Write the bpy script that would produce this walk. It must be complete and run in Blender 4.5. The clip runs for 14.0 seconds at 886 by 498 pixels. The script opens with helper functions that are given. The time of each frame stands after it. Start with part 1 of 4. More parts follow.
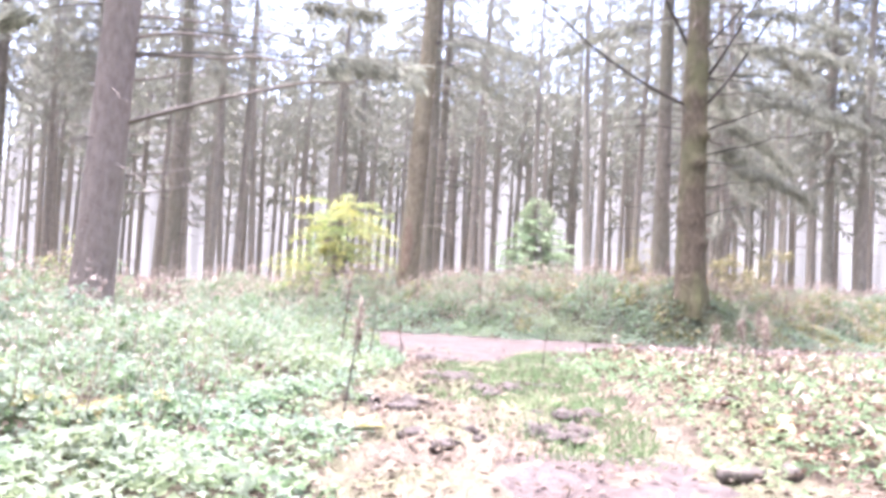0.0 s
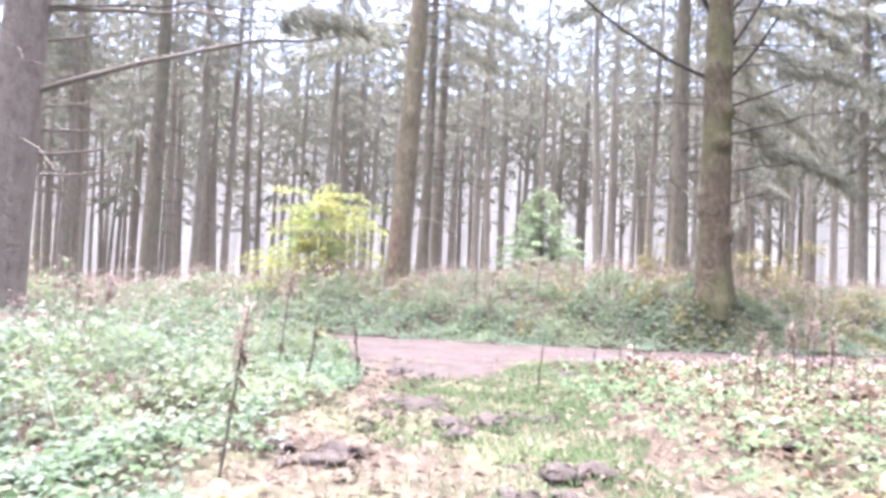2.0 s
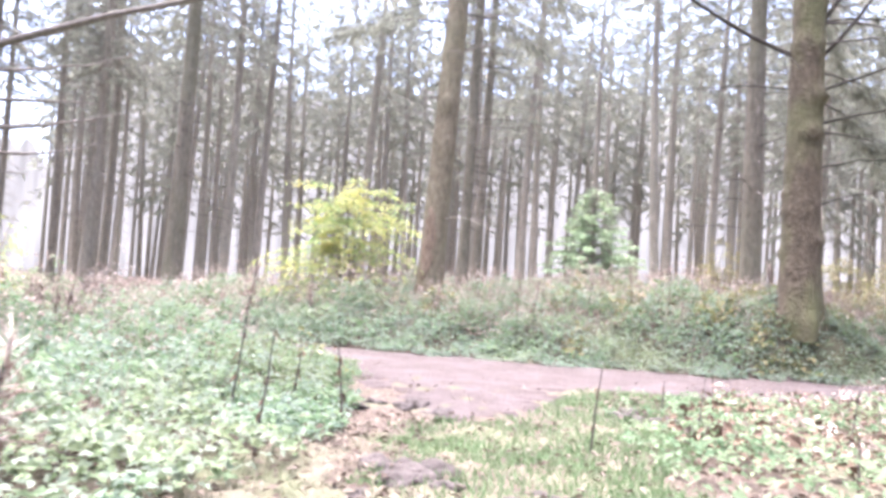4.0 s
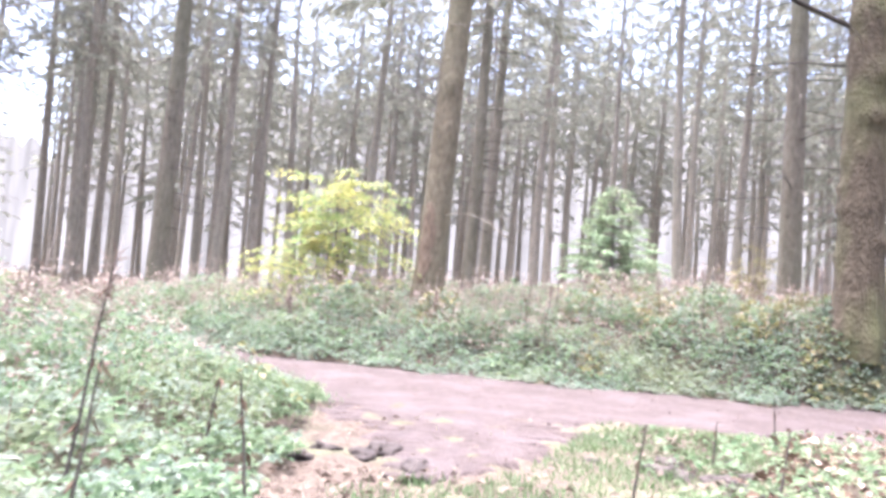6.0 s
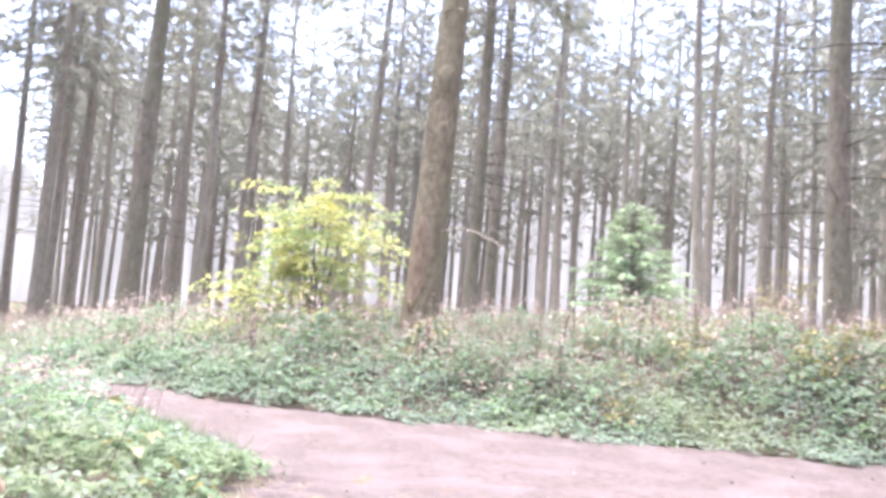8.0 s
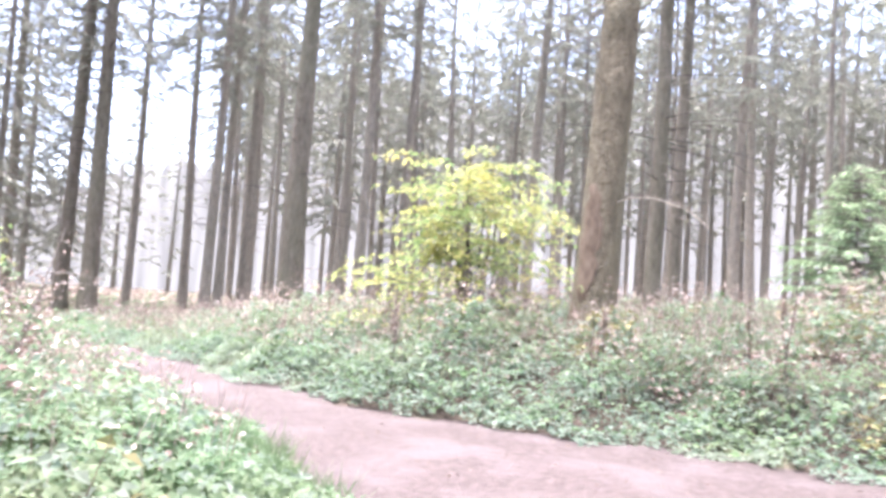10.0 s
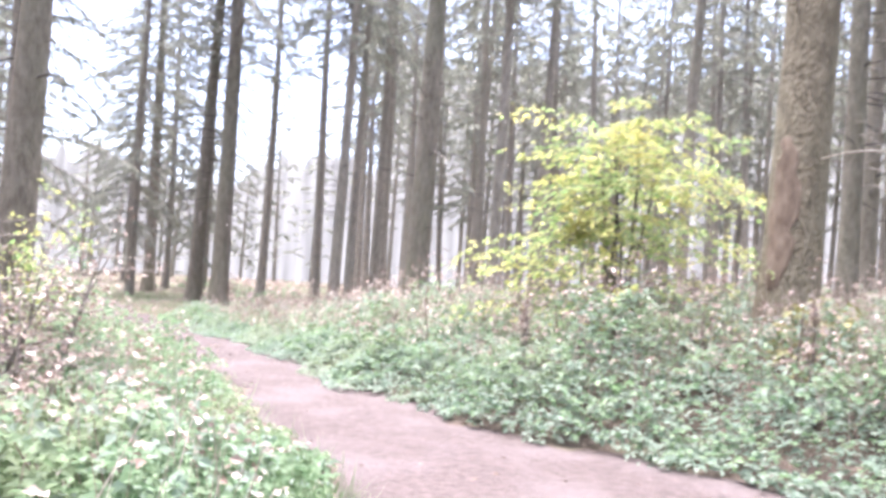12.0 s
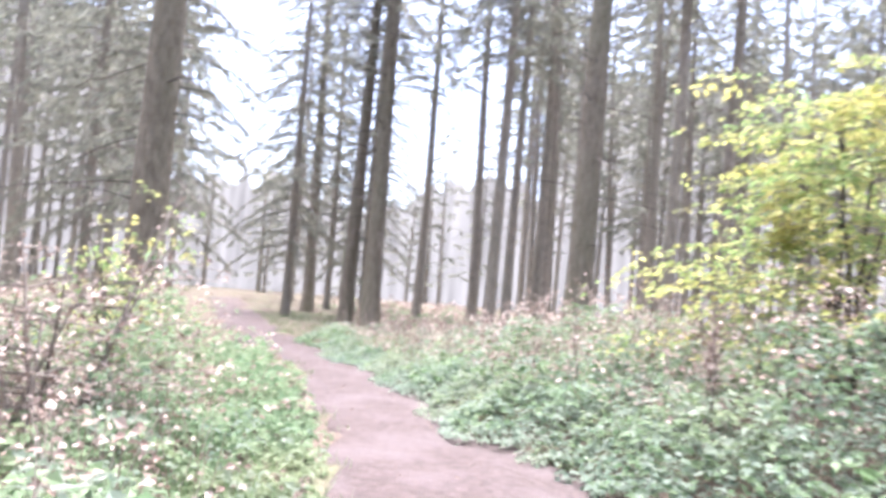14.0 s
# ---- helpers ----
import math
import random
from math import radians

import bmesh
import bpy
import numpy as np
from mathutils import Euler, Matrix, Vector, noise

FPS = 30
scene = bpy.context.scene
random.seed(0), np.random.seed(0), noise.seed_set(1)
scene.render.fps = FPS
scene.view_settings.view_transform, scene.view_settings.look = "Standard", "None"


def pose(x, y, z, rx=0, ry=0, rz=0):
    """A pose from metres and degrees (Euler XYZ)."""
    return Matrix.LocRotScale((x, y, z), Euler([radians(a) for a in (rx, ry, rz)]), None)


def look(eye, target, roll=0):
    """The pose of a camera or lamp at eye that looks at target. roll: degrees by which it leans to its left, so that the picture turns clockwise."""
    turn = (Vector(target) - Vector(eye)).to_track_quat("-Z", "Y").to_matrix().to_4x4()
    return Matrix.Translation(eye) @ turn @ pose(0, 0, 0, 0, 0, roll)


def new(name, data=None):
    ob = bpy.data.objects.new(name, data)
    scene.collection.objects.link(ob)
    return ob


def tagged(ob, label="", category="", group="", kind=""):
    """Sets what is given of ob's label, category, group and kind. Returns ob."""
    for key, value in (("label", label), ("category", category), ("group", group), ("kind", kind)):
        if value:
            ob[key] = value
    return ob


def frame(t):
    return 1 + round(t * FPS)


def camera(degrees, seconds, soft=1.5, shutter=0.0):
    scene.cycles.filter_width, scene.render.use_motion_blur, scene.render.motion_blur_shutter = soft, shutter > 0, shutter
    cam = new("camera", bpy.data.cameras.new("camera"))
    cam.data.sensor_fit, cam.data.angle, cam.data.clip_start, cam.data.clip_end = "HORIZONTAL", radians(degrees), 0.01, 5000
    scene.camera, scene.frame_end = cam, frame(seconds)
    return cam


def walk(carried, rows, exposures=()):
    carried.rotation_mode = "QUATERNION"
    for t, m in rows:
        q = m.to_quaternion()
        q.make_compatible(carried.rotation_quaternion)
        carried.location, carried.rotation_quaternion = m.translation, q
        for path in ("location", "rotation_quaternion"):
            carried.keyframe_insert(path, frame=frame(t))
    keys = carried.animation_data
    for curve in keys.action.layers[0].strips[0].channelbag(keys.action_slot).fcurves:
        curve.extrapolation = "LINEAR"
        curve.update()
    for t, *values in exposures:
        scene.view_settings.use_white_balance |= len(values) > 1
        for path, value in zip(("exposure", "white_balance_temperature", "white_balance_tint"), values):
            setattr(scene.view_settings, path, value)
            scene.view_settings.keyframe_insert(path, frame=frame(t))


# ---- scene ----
cam = camera(59.8, 14.0, soft=3.5, shutter=0.5)
ROWS = [
    (0.0, 0.000, 0.000, 1.441, -0.20, 2.31, -2.99),
    (0.5, 0.110, 0.593, 1.425, 1.57, -0.17, -3.40),
    (1.0, 0.248, 1.196, 1.431, 1.19, 1.47, -2.24),
    (1.5, 0.382, 1.808, 1.429, 1.84, 2.27, -2.97),
    (2.0, 0.509, 2.424, 1.431, 0.63, 2.23, -2.63),
    (2.5, 0.623, 3.037, 1.437, 1.32, 2.45, -2.89),
    (3.0, 0.692, 3.646, 1.454, 1.89, 2.13, -2.94),
    (3.5, 0.725, 4.237, 1.462, 3.26, 1.97, -3.15),
    (3.7, 0.725, 4.489, 1.458, 3.93, 2.59, -3.38),
    (5.8, 0.879, 6.838, 1.474, 4.91, 2.37, -4.40),
    (6.0, 0.867, 7.095, 1.473, 5.27, 2.87, -4.43),
    (6.5, 0.862, 7.697, 1.474, 3.52, 2.42, -4.61),
    (7.0, 0.854, 8.317, 1.471, 2.70, 3.36, -3.49),
    (7.2, 0.882, 8.591, 1.462, 2.87, 4.23, -4.13),
    (9.3, 0.679, 11.038, 1.482, 14.50, 5.82, -3.27),
    (9.5, 0.647, 11.257, 1.474, 16.27, 6.21, -4.00),
    (10.0, 0.558, 11.828, 1.477, 18.52, 3.35, -3.77),
    (10.5, 0.427, 12.374, 1.474, 21.54, 3.10, -4.52),
    (11.0, 0.258, 12.916, 1.474, 24.08, 3.33, -5.51),
    (11.5, 0.071, 13.435, 1.464, 26.15, 3.38, -3.83),
    (12.0, -0.157, 13.959, 1.440, 29.06, 2.04, -3.58),
    (12.5, -0.370, 14.505, 1.410, 31.63, 0.19, -3.21),
    (13.0, -0.600, 15.007, 1.394, 34.48, 0.75, -4.33),
    (13.5, -0.823, 15.488, 1.385, 36.79, 3.44, -2.87),
    (14.0, -1.068, 15.955, 1.380, 41.67, 3.09, -4.55),
]
EXPOSURES = [(t, stops, 6050, tint) for t, stops, tint in ((0.0, 3.71, 24), (0.8, 3.62, 23), (1.6, 3.57, 22), (3.0, 3.57, 21), (6.0, 3.59, 21), (9.5, 3.61, 19), (11.0, 3.59, 19), (12.5, 3.5, 19), (14.0, 3.39, 19))]
walk(cam, [(t, pose(x, y, z, 90 + pitch, roll, yaw)) for t, x, y, z, yaw, pitch, roll in ROWS], EXPOSURES)

# ---- overcast sky, soft light from the clearing ----
world = bpy.data.worlds.new("overcast_sky")
scene.world = world
world.use_nodes = True
wn = world.node_tree.nodes
sky = wn.new("ShaderNodeTexSky")
sky.sky_type = "NISHITA"
sky.sun_disc = False
sky.sun_elevation = radians(82)
sky.sun_rotation = radians(-60)
sky.air_density, sky.dust_density, sky.ozone_density = 0.8, 5.0, 0.5
world.node_tree.links.new(sky.outputs[0], wn["Background"].inputs[0])
wn["Background"].inputs[1].default_value = 0.08
sun_data = bpy.data.lights.new("sun", "SUN")
sun_data.energy, sun_data.angle, sun_data.color = 2.3, radians(60), (1.0, 0.97, 0.94)
sun = new("sun", sun_data)
sun.matrix_world = look((-7, 4, 58), (0, 0, 0))

rng = np.random.default_rng(11)


# ---- materials ----
def surface(name, colours, scale=6.0, stretch=(1, 1, 1), rough=0.8, bump=0.3, island=0.0, glow=0.0, big=0.35, big_colour=None, big_scale=0.7, per_object=False, spec=0.3, fine=None):
    """Two scales of noise over a colour ramp, relief, and a spread of brightness from piece to piece. glow: light let through thin leaves."""
    m = bpy.data.materials.new(name)
    m.use_nodes = True
    nt = m.node_tree
    n, ln = nt.nodes, nt.links.new
    bsdf = n["Principled BSDF"]
    out = n["Material Output"]
    tc = n.new("ShaderNodeTexCoord")
    mp = n.new("ShaderNodeMapping")
    mp.inputs["Scale"].default_value = stretch
    ln(tc.outputs["Object"], mp.inputs["Vector"])
    if per_object:
        info = n.new("ShaderNodeObjectInfo")
        mul = n.new("ShaderNodeMath")
        mul.operation = "MULTIPLY"
        mul.inputs[1].default_value = 40.0
        ln(info.outputs["Random"], mul.inputs[0])
        ln(mul.outputs[0], mp.inputs["Location"])
    nz = n.new("ShaderNodeTexNoise")
    nz.inputs["Scale"].default_value, nz.inputs["Detail"].default_value, nz.inputs["Roughness"].default_value = scale, 8.0, 0.62
    ln(mp.outputs[0], nz.inputs["Vector"])
    ramp = n.new("ShaderNodeValToRGB")
    el = ramp.color_ramp.elements
    k = len(colours)
    for i, c in enumerate(colours):
        e = el[i] if i < 2 else el.new(0.5)
        e.position = 0.28 + 0.44 * i / (k - 1)
        e.color = (*c, 1)
    source = nz.outputs["Fac"]
    if island:
        geo = n.new("ShaderNodeNewGeometry")
        mixv = n.new("ShaderNodeMix")
        mixv.inputs[0].default_value = island
        ln(nz.outputs["Fac"], mixv.inputs[2])
        ln(geo.outputs["Random Per Island"], mixv.inputs[3])
        source = mixv.outputs[0]
    ln(source, ramp.inputs[0])
    colour = ramp.outputs[0]
    nb = n.new("ShaderNodeTexNoise")
    nb.inputs["Scale"].default_value, nb.inputs["Detail"].default_value = big_scale, 3.0
    ln(mp.outputs[0], nb.inputs["Vector"])
    mix = n.new("ShaderNodeMix")
    mix.data_type = "RGBA"
    rise = n.new("ShaderNodeMapRange")
    rise.inputs["From Min"].default_value, rise.inputs["From Max"].default_value, rise.inputs["To Max"].default_value = 0.45, 0.65, big
    ln(nb.outputs["Fac"], rise.inputs["Value"])
    ln(rise.outputs[0], mix.inputs[0])
    ln(colour, mix.inputs[6])
    mix.inputs[7].default_value = (*(big_colour or [v * 0.55 for v in colours[0]]), 1)
    colour = mix.outputs[2]
    ln(colour, bsdf.inputs["Base Color"])
    bsdf.inputs["Roughness"].default_value = rough
    bsdf.inputs["Specular IOR Level"].default_value = spec
    if bump:
        height = nz.outputs["Fac"]
        if fine:
            vo = n.new("ShaderNodeTexVoronoi")
            vo.inputs["Scale"].default_value = fine
            ln(mp.outputs[0], vo.inputs["Vector"])
            add = n.new("ShaderNodeMath")
            ln(nz.outputs["Fac"], add.inputs[0])
            ln(vo.outputs["Distance"], add.inputs[1])
            height = add.outputs[0]
        bp = n.new("ShaderNodeBump")
        bp.inputs["Strength"].default_value, bp.inputs["Distance"].default_value = bump, 0.03
        ln(height, bp.inputs["Height"])
        ln(bp.outputs[0], bsdf.inputs["Normal"])
    if glow:
        tr = n.new("ShaderNodeBsdfTranslucent")
        ln(colour, tr.inputs["Color"])
        ms = n.new("ShaderNodeMixShader")
        ms.inputs[0].default_value = glow
        ln(bsdf.outputs[0], ms.inputs[1])
        ln(tr.outputs[0], ms.inputs[2])
        ln(ms.outputs[0], out.inputs["Surface"])
    return m


BARK = surface("spruce_bark", [(0.13, 0.114, 0.09), (0.222, 0.197, 0.16), (0.305, 0.278, 0.236)], 9, (1, 1, 0.4), 0.9, 0.6, big_colour=(0.18, 0.18, 0.135), per_object=True, fine=26)
BARK_BROWN_SHADED = surface("brown_and_shaded_bark", [(0.08, 0.069, 0.052), (0.142, 0.124, 0.097), (0.2, 0.178, 0.144)], 9, (1, 1, 0.4), 0.9, 0.6, big_colour=(0.13, 0.135, 0.085), per_object=True, fine=26)
BARK_RED = surface("red_brown_bark", [(0.095, 0.078, 0.053), (0.168, 0.142, 0.098), (0.24, 0.206, 0.147)], 10, (1, 1, 0.5), 0.9, 0.7, big_colour=(0.16, 0.16, 0.105), big=0.55, fine=28)
BARK_MOSS = surface("mossy_bark", [(0.05, 0.039, 0.027), (0.095, 0.076, 0.053), (0.145, 0.12, 0.087)], 9, (1, 1, 0.5), 0.92, 0.7, big_colour=(0.105, 0.115, 0.05), big=0.65, big_scale=1.1, fine=26)
BARK_GREY = surface("grey_purple_bark", [(0.13, 0.106, 0.092), (0.19, 0.16, 0.14), (0.24, 0.207, 0.185)], 10, (1, 1, 0.5), 0.9, 0.5, big_colour=(0.19, 0.18, 0.135), fine=30)
LIMB = surface("dark_living_branch", [(0.03, 0.026, 0.022), (0.07, 0.06, 0.05)], 20, (1, 1, 1), 0.9, 0.4)
SNAG = surface("snapped_branch_wood", [(0.06, 0.05, 0.045), (0.12, 0.105, 0.095)], 20, (1, 1, 1), 0.9, 0.4)
SCAR = surface("bare_orange_wood", [(0.095, 0.067, 0.046), (0.165, 0.122, 0.088), (0.225, 0.175, 0.13)], 12, (1, 1, 0.4), 0.85, 0.6)
DEADWOOD = surface("dead_branch_wood", [(0.13, 0.112, 0.096), (0.25, 0.218, 0.192)], 20, (1, 1, 1), 0.9, 0.4)
PALEWOOD = surface("pale_dead_wood", [(0.3, 0.26, 0.21), (0.45, 0.4, 0.34)], 20, (1, 1, 1), 0.85, 0.4)
NEEDLES = surface("spruce_needles", [(0.13, 0.14, 0.11), (0.215, 0.225, 0.18), (0.31, 0.32, 0.265)], 2.5, rough=0.65, bump=0, island=0.5, glow=0.45, per_object=True, big_colour=(0.12, 0.11, 0.08))
NEEDLES_YOUNG = surface("young_fir_needles", [(0.22, 0.31, 0.19), (0.33, 0.43, 0.27), (0.45, 0.54, 0.36)], 3, rough=0.6, bump=0, island=0.6, glow=0.3, big_colour=(0.18, 0.21, 0.07))
BEECH = surface("yellow_green_beech_leaf", [(0.2, 0.31, 0.12), (0.31, 0.39, 0.16), (0.47, 0.45, 0.2)], 1.2, rough=0.6, bump=0, island=0.55, glow=0.55, big_colour=(0.54, 0.45, 0.12), big=0.45, big_scale=1.2)
BRAMBLE = surface("bramble_leaf", [(0.13, 0.205, 0.11), (0.18, 0.255, 0.15), (0.235, 0.31, 0.19)], 1.3, rough=0.7, bump=0, island=0.6, glow=0.52, big_colour=(0.23, 0.24, 0.14), big=0.5, spec=0.35)
BRAMBLE_PALE = surface("pale_bramble_leaf", [(0.155, 0.215, 0.155), (0.21, 0.267, 0.208), (0.27, 0.32, 0.258)], 1.3, rough=0.7, bump=0, island=0.65, glow=0.52, big_colour=(0.265, 0.285, 0.2), big=0.5, spec=0.35)
YELLOWING = surface("yellowing_leaf", [(0.19, 0.195, 0.08), (0.265, 0.25, 0.112), (0.33, 0.275, 0.155)], 2, rough=0.55, bump=0, island=0.6, glow=0.3)
WITHERED = surface("withered_weed", [(0.2, 0.145, 0.12), (0.33, 0.26, 0.225), (0.48, 0.41, 0.37)], 3, rough=0.85, bump=0, island=0.7, glow=0.2)
DRYLEAF = surface("dark_dry_leaf", [(0.07, 0.045, 0.032), (0.12, 0.085, 0.06), (0.2, 0.14, 0.1)], 5, rough=0.85, bump=0, island=0.6, glow=0.15)
STRAW = surface("pale_straw", [(0.14, 0.118, 0.09), (0.225, 0.195, 0.155), (0.32, 0.285, 0.235)], 2, rough=0.8, bump=0, island=0.7, glow=0.25, big_colour=(0.14, 0.18, 0.09), big=0.7)
LITTER = surface("fallen_leaf", [(0.075, 0.053, 0.04), (0.125, 0.096, 0.074), (0.19, 0.158, 0.125)], 3, rough=0.75, bump=0, island=0.8, glow=0.15)
GRASS = surface("grass_blade", [(0.092, 0.155, 0.065), (0.145, 0.218, 0.105), (0.215, 0.275, 0.165)], 1.5, rough=0.55, bump=0, island=0.6, glow=0.3, big_colour=(0.17, 0.235, 0.115))
PATH = surface("red_grit_path", [(0.037, 0.0265, 0.0245), (0.063, 0.047, 0.0435), (0.094, 0.073, 0.068)], 12, rough=0.85, bump=0.7, big_colour=(0.1, 0.081, 0.08), big=0.6, big_scale=1.3, fine=34)
SOIL = surface("leafy_soil", [(0.046, 0.035, 0.028), (0.092, 0.07, 0.055), (0.15, 0.118, 0.093)], 9, rough=0.95, bump=0.8, big_colour=(0.1, 0.12, 0.06), big=0.6, fine=18)
MUD = surface("dark_mud", [(0.026, 0.02, 0.018), (0.055, 0.044, 0.04), (0.1, 0.083, 0.076)], 14, rough=0.8, bump=0.9, per_object=True)


# ---- lie of the land ----
FAR_X = [-60, -34, -22, -17, -12, -8, -6, -4, -2.3, 0, 2.7, 5, 8.7, 14, 30, 60]
FAR_Y = [54, 38, 30.9, 27.8, 25.4, 23.3, 22.0, 21.1, 20.4, 20.3, 20.0, 20.0, 20.7, 23, 30, 42]
NEAR_X = [-60, -34, -22, -17, -11, -7.8, -5.2, -3.4, -1.8, -0.6, 0.6, 2.1, 4.7, 7, 14, 30, 60]
NEAR_Y = [51.5, 36.4, 29.2, 26.3, 23.7, 21.5, 19.75, 18.3, 16.9, 16.3, 16.2, 16.4, 16.7, 17.6, 20.3, 27, 39]


def far_edge(x):
    return np.interp(x, FAR_X, FAR_Y) + 0.12 * np.sin(x * 2.3) + 0.07 * np.sin(x * 5.9 + 1)


def near_edge(x):
    return np.interp(x, NEAR_X, NEAR_Y) + 0.14 * np.sin(x * 1.9 + 2) + 0.08 * np.sin(x * 6.7)


def smooth(a, b, v):
    t = np.clip((v - a) / (b - a), 0, 1)
    return t * t * (3 - 2 * t)


WAVES = [(rng.normal(0, 1, 2) * f, rng.uniform(0, 6.28)) for f in (0.5, 0.7, 1.1, 1.6, 2.3, 3.4)]


def clumps(x, y):
    """A smooth uneven field, about -1 to 1."""
    return sum(np.sin(k[0] * x + k[1] * y + p) for k, p in WAVES) / 2.4


def land(x, y):
    x, y = np.asarray(x, float), np.asarray(y, float)
    back = y - np.interp(x, FAR_X, FAR_Y)
    rise = np.interp(x, [-14, -9, -3, 2, 5], [0.0, 0.15, 0.7, 0.95, 1.05])
    bank = rise * (smooth(-0.1, 2.7, back) + 0.02 * np.clip(back - 3, 0, 40))
    mound = 0.95 * np.exp(-((x - 6.9) ** 2 + (y - 21.3) ** 2) / 2.2) * smooth(0, 0.7, back)
    hump = 0.2 * np.exp(-((y - 9.3) / 3.6) ** 2)
    return bank + hump + mound + 0.02 * clumps(x, y) * smooth(0.2, 1.5, np.abs(back + 2) - 2)


# ---- mesh builders ----
def mesh_of(name, verts, faces, material, shade=False):
    me = bpy.data.meshes.new(name)
    me.from_pydata(np.asarray(verts).tolist(), [], np.asarray(faces).tolist() if isinstance(faces, np.ndarray) else faces)
    me.materials.append(material)
    if shade:
        me.shade_smooth()
    return me


def part(name, me, parent, label=""):
    ob = new(name, me)
    ob.parent = parent
    if label:
        tagged(ob, label)
    return ob


def join(pieces):
    vs, fs, base = [], [], 0
    for v, f in pieces:
        vs.append(v)
        fs.append(f + base)
        base += len(v)
    return np.concatenate(vs), np.concatenate(fs)


def tube(points, radii, sides=6, rough=0.0, cap=True):
    p = np.asarray(points, float)
    r = np.asarray(radii, float)
    d = np.gradient(p, axis=0)
    d /= np.linalg.norm(d, axis=1)[:, None]
    ref = np.where(np.abs(d[:, 2:3]) > 0.9, np.array([[1.0, 0, 0]]), np.array([[0, 0, 1.0]]))
    u = np.cross(d, ref)
    u /= np.linalg.norm(u, axis=1)[:, None]
    w = np.cross(d, u)
    a = np.arange(sides) * 2 * np.pi / sides
    rr = r[:, None] * (1 + rough * rng.normal(0, 1, (len(p), sides)))
    v = p[:, None, :] + rr[:, :, None] * (np.cos(a)[None, :, None] * u[:, None, :] + np.sin(a)[None, :, None] * w[:, None, :])
    i = np.arange(len(p) - 1)[:, None] * sides
    j = np.arange(sides)[None, :]
    k = (j + 1) % sides
    f = np.stack([i + j, i + k, i + sides + k, i + sides + j], -1).reshape(-1, 4)
    return v.reshape(-1, 3), f


def leaves_at(pos, direction, normal, length, width, fold=0.25, bend=0.15):
    """One folded pointed leaf of two faces at each place."""
    n = len(pos)
    d = direction / np.linalg.norm(direction, axis=1)[:, None]
    s = np.cross(d, normal)
    s /= np.linalg.norm(s, axis=1)[:, None] + 1e-9
    up = np.cross(s, d)
    L, W = np.broadcast_to(length, n)[:, None], np.broadcast_to(width, n)[:, None]
    v = np.empty((n, 4, 3))
    v[:, 0] = pos
    v[:, 1] = pos + d * L * 0.45 + s * W * 0.5 + up * W * fold
    v[:, 2] = pos + d * L - up * L * bend
    v[:, 3] = pos + d * L * 0.45 - s * W * 0.5 + up * W * fold
    f = np.arange(n * 4).reshape(n, 4)
    f = np.concatenate([f[:, [0, 1, 2]], f[:, [0, 2, 3]]])
    return v.reshape(-1, 3), f


def unit(n, tilt):
    """Directions near upright, leaning by about tilt."""
    v = rng.normal(0, tilt, (n, 3))
    v[:, 2] = 1
    return v / np.linalg.norm(v, axis=1)[:, None]


# ---- ground, path ----
def graded(lo, hi, a, b, fine, coarse):
    mid = list(np.arange(a, b, fine))
    left, step, v = [], fine, a
    while v > lo:
        step = min(step * 1.25, coarse)
        v -= step
        left.append(v)
    right, step, v = [], fine, mid[-1]
    while v < hi:
        step = min(step * 1.25, coarse)
        v += step
        right.append(v)
    return np.array(left[::-1] + mid + right)


gx, gy = graded(-900, 900, -14, 13, 0.2, 90), graded(-900, 900, -3, 32, 0.2, 90)
X, Y = np.meshgrid(gx, gy)
on_path = smooth(0, 0.25, Y - near_edge(X)) * smooth(0, 0.25, far_edge(X) - Y)
Z = land(np.clip(X, -120, 120), np.clip(Y, -60, 120)) + 0.03 * rng.normal(0, 1, X.shape) * (1 - on_path) - 0.05 * on_path
nx, ny = len(gx), len(gy)
ij = np.arange(nx * ny).reshape(ny, nx)
gf = np.stack([ij[:-1, :-1], ij[:-1, 1:], ij[1:, 1:], ij[1:, :-1]], -1).reshape(-1, 4)
ground = tagged(new("ground", mesh_of("ground", np.stack([X, Y, Z], -1).reshape(-1, 3), gf, SOIL, True)), "brown forest floor of leafy soil with moss", "ground", kind="structure")

px = np.arange(-40, 40, 0.2)
across = np.linspace(-0.05, 1.05, 22)
lo, hi = near_edge(px), far_edge(px)
PX = np.repeat(px[:, None], len(across), 1)
PY = lo[:, None] + (hi - lo)[:, None] * across[None, :]
PZ = land(PX, PY) + 0.012 + 0.012 * clumps(PX * 2.2, PY * 2.2) - 0.08 * (np.abs(across - 0.5) > 0.52)
ij = np.arange(PX.size).reshape(PX.shape)
pf = np.stack([ij[:-1, :-1], ij[1:, :-1], ij[1:, 1:], ij[:-1, 1:]], -1).reshape(-1, 4)
tagged(new("path", mesh_of("path", np.stack([PX, PY, PZ], -1).reshape(-1, 3), pf, PATH, True)), "pinkish red grit forest path, worn and slightly damp", "path", kind="structure")


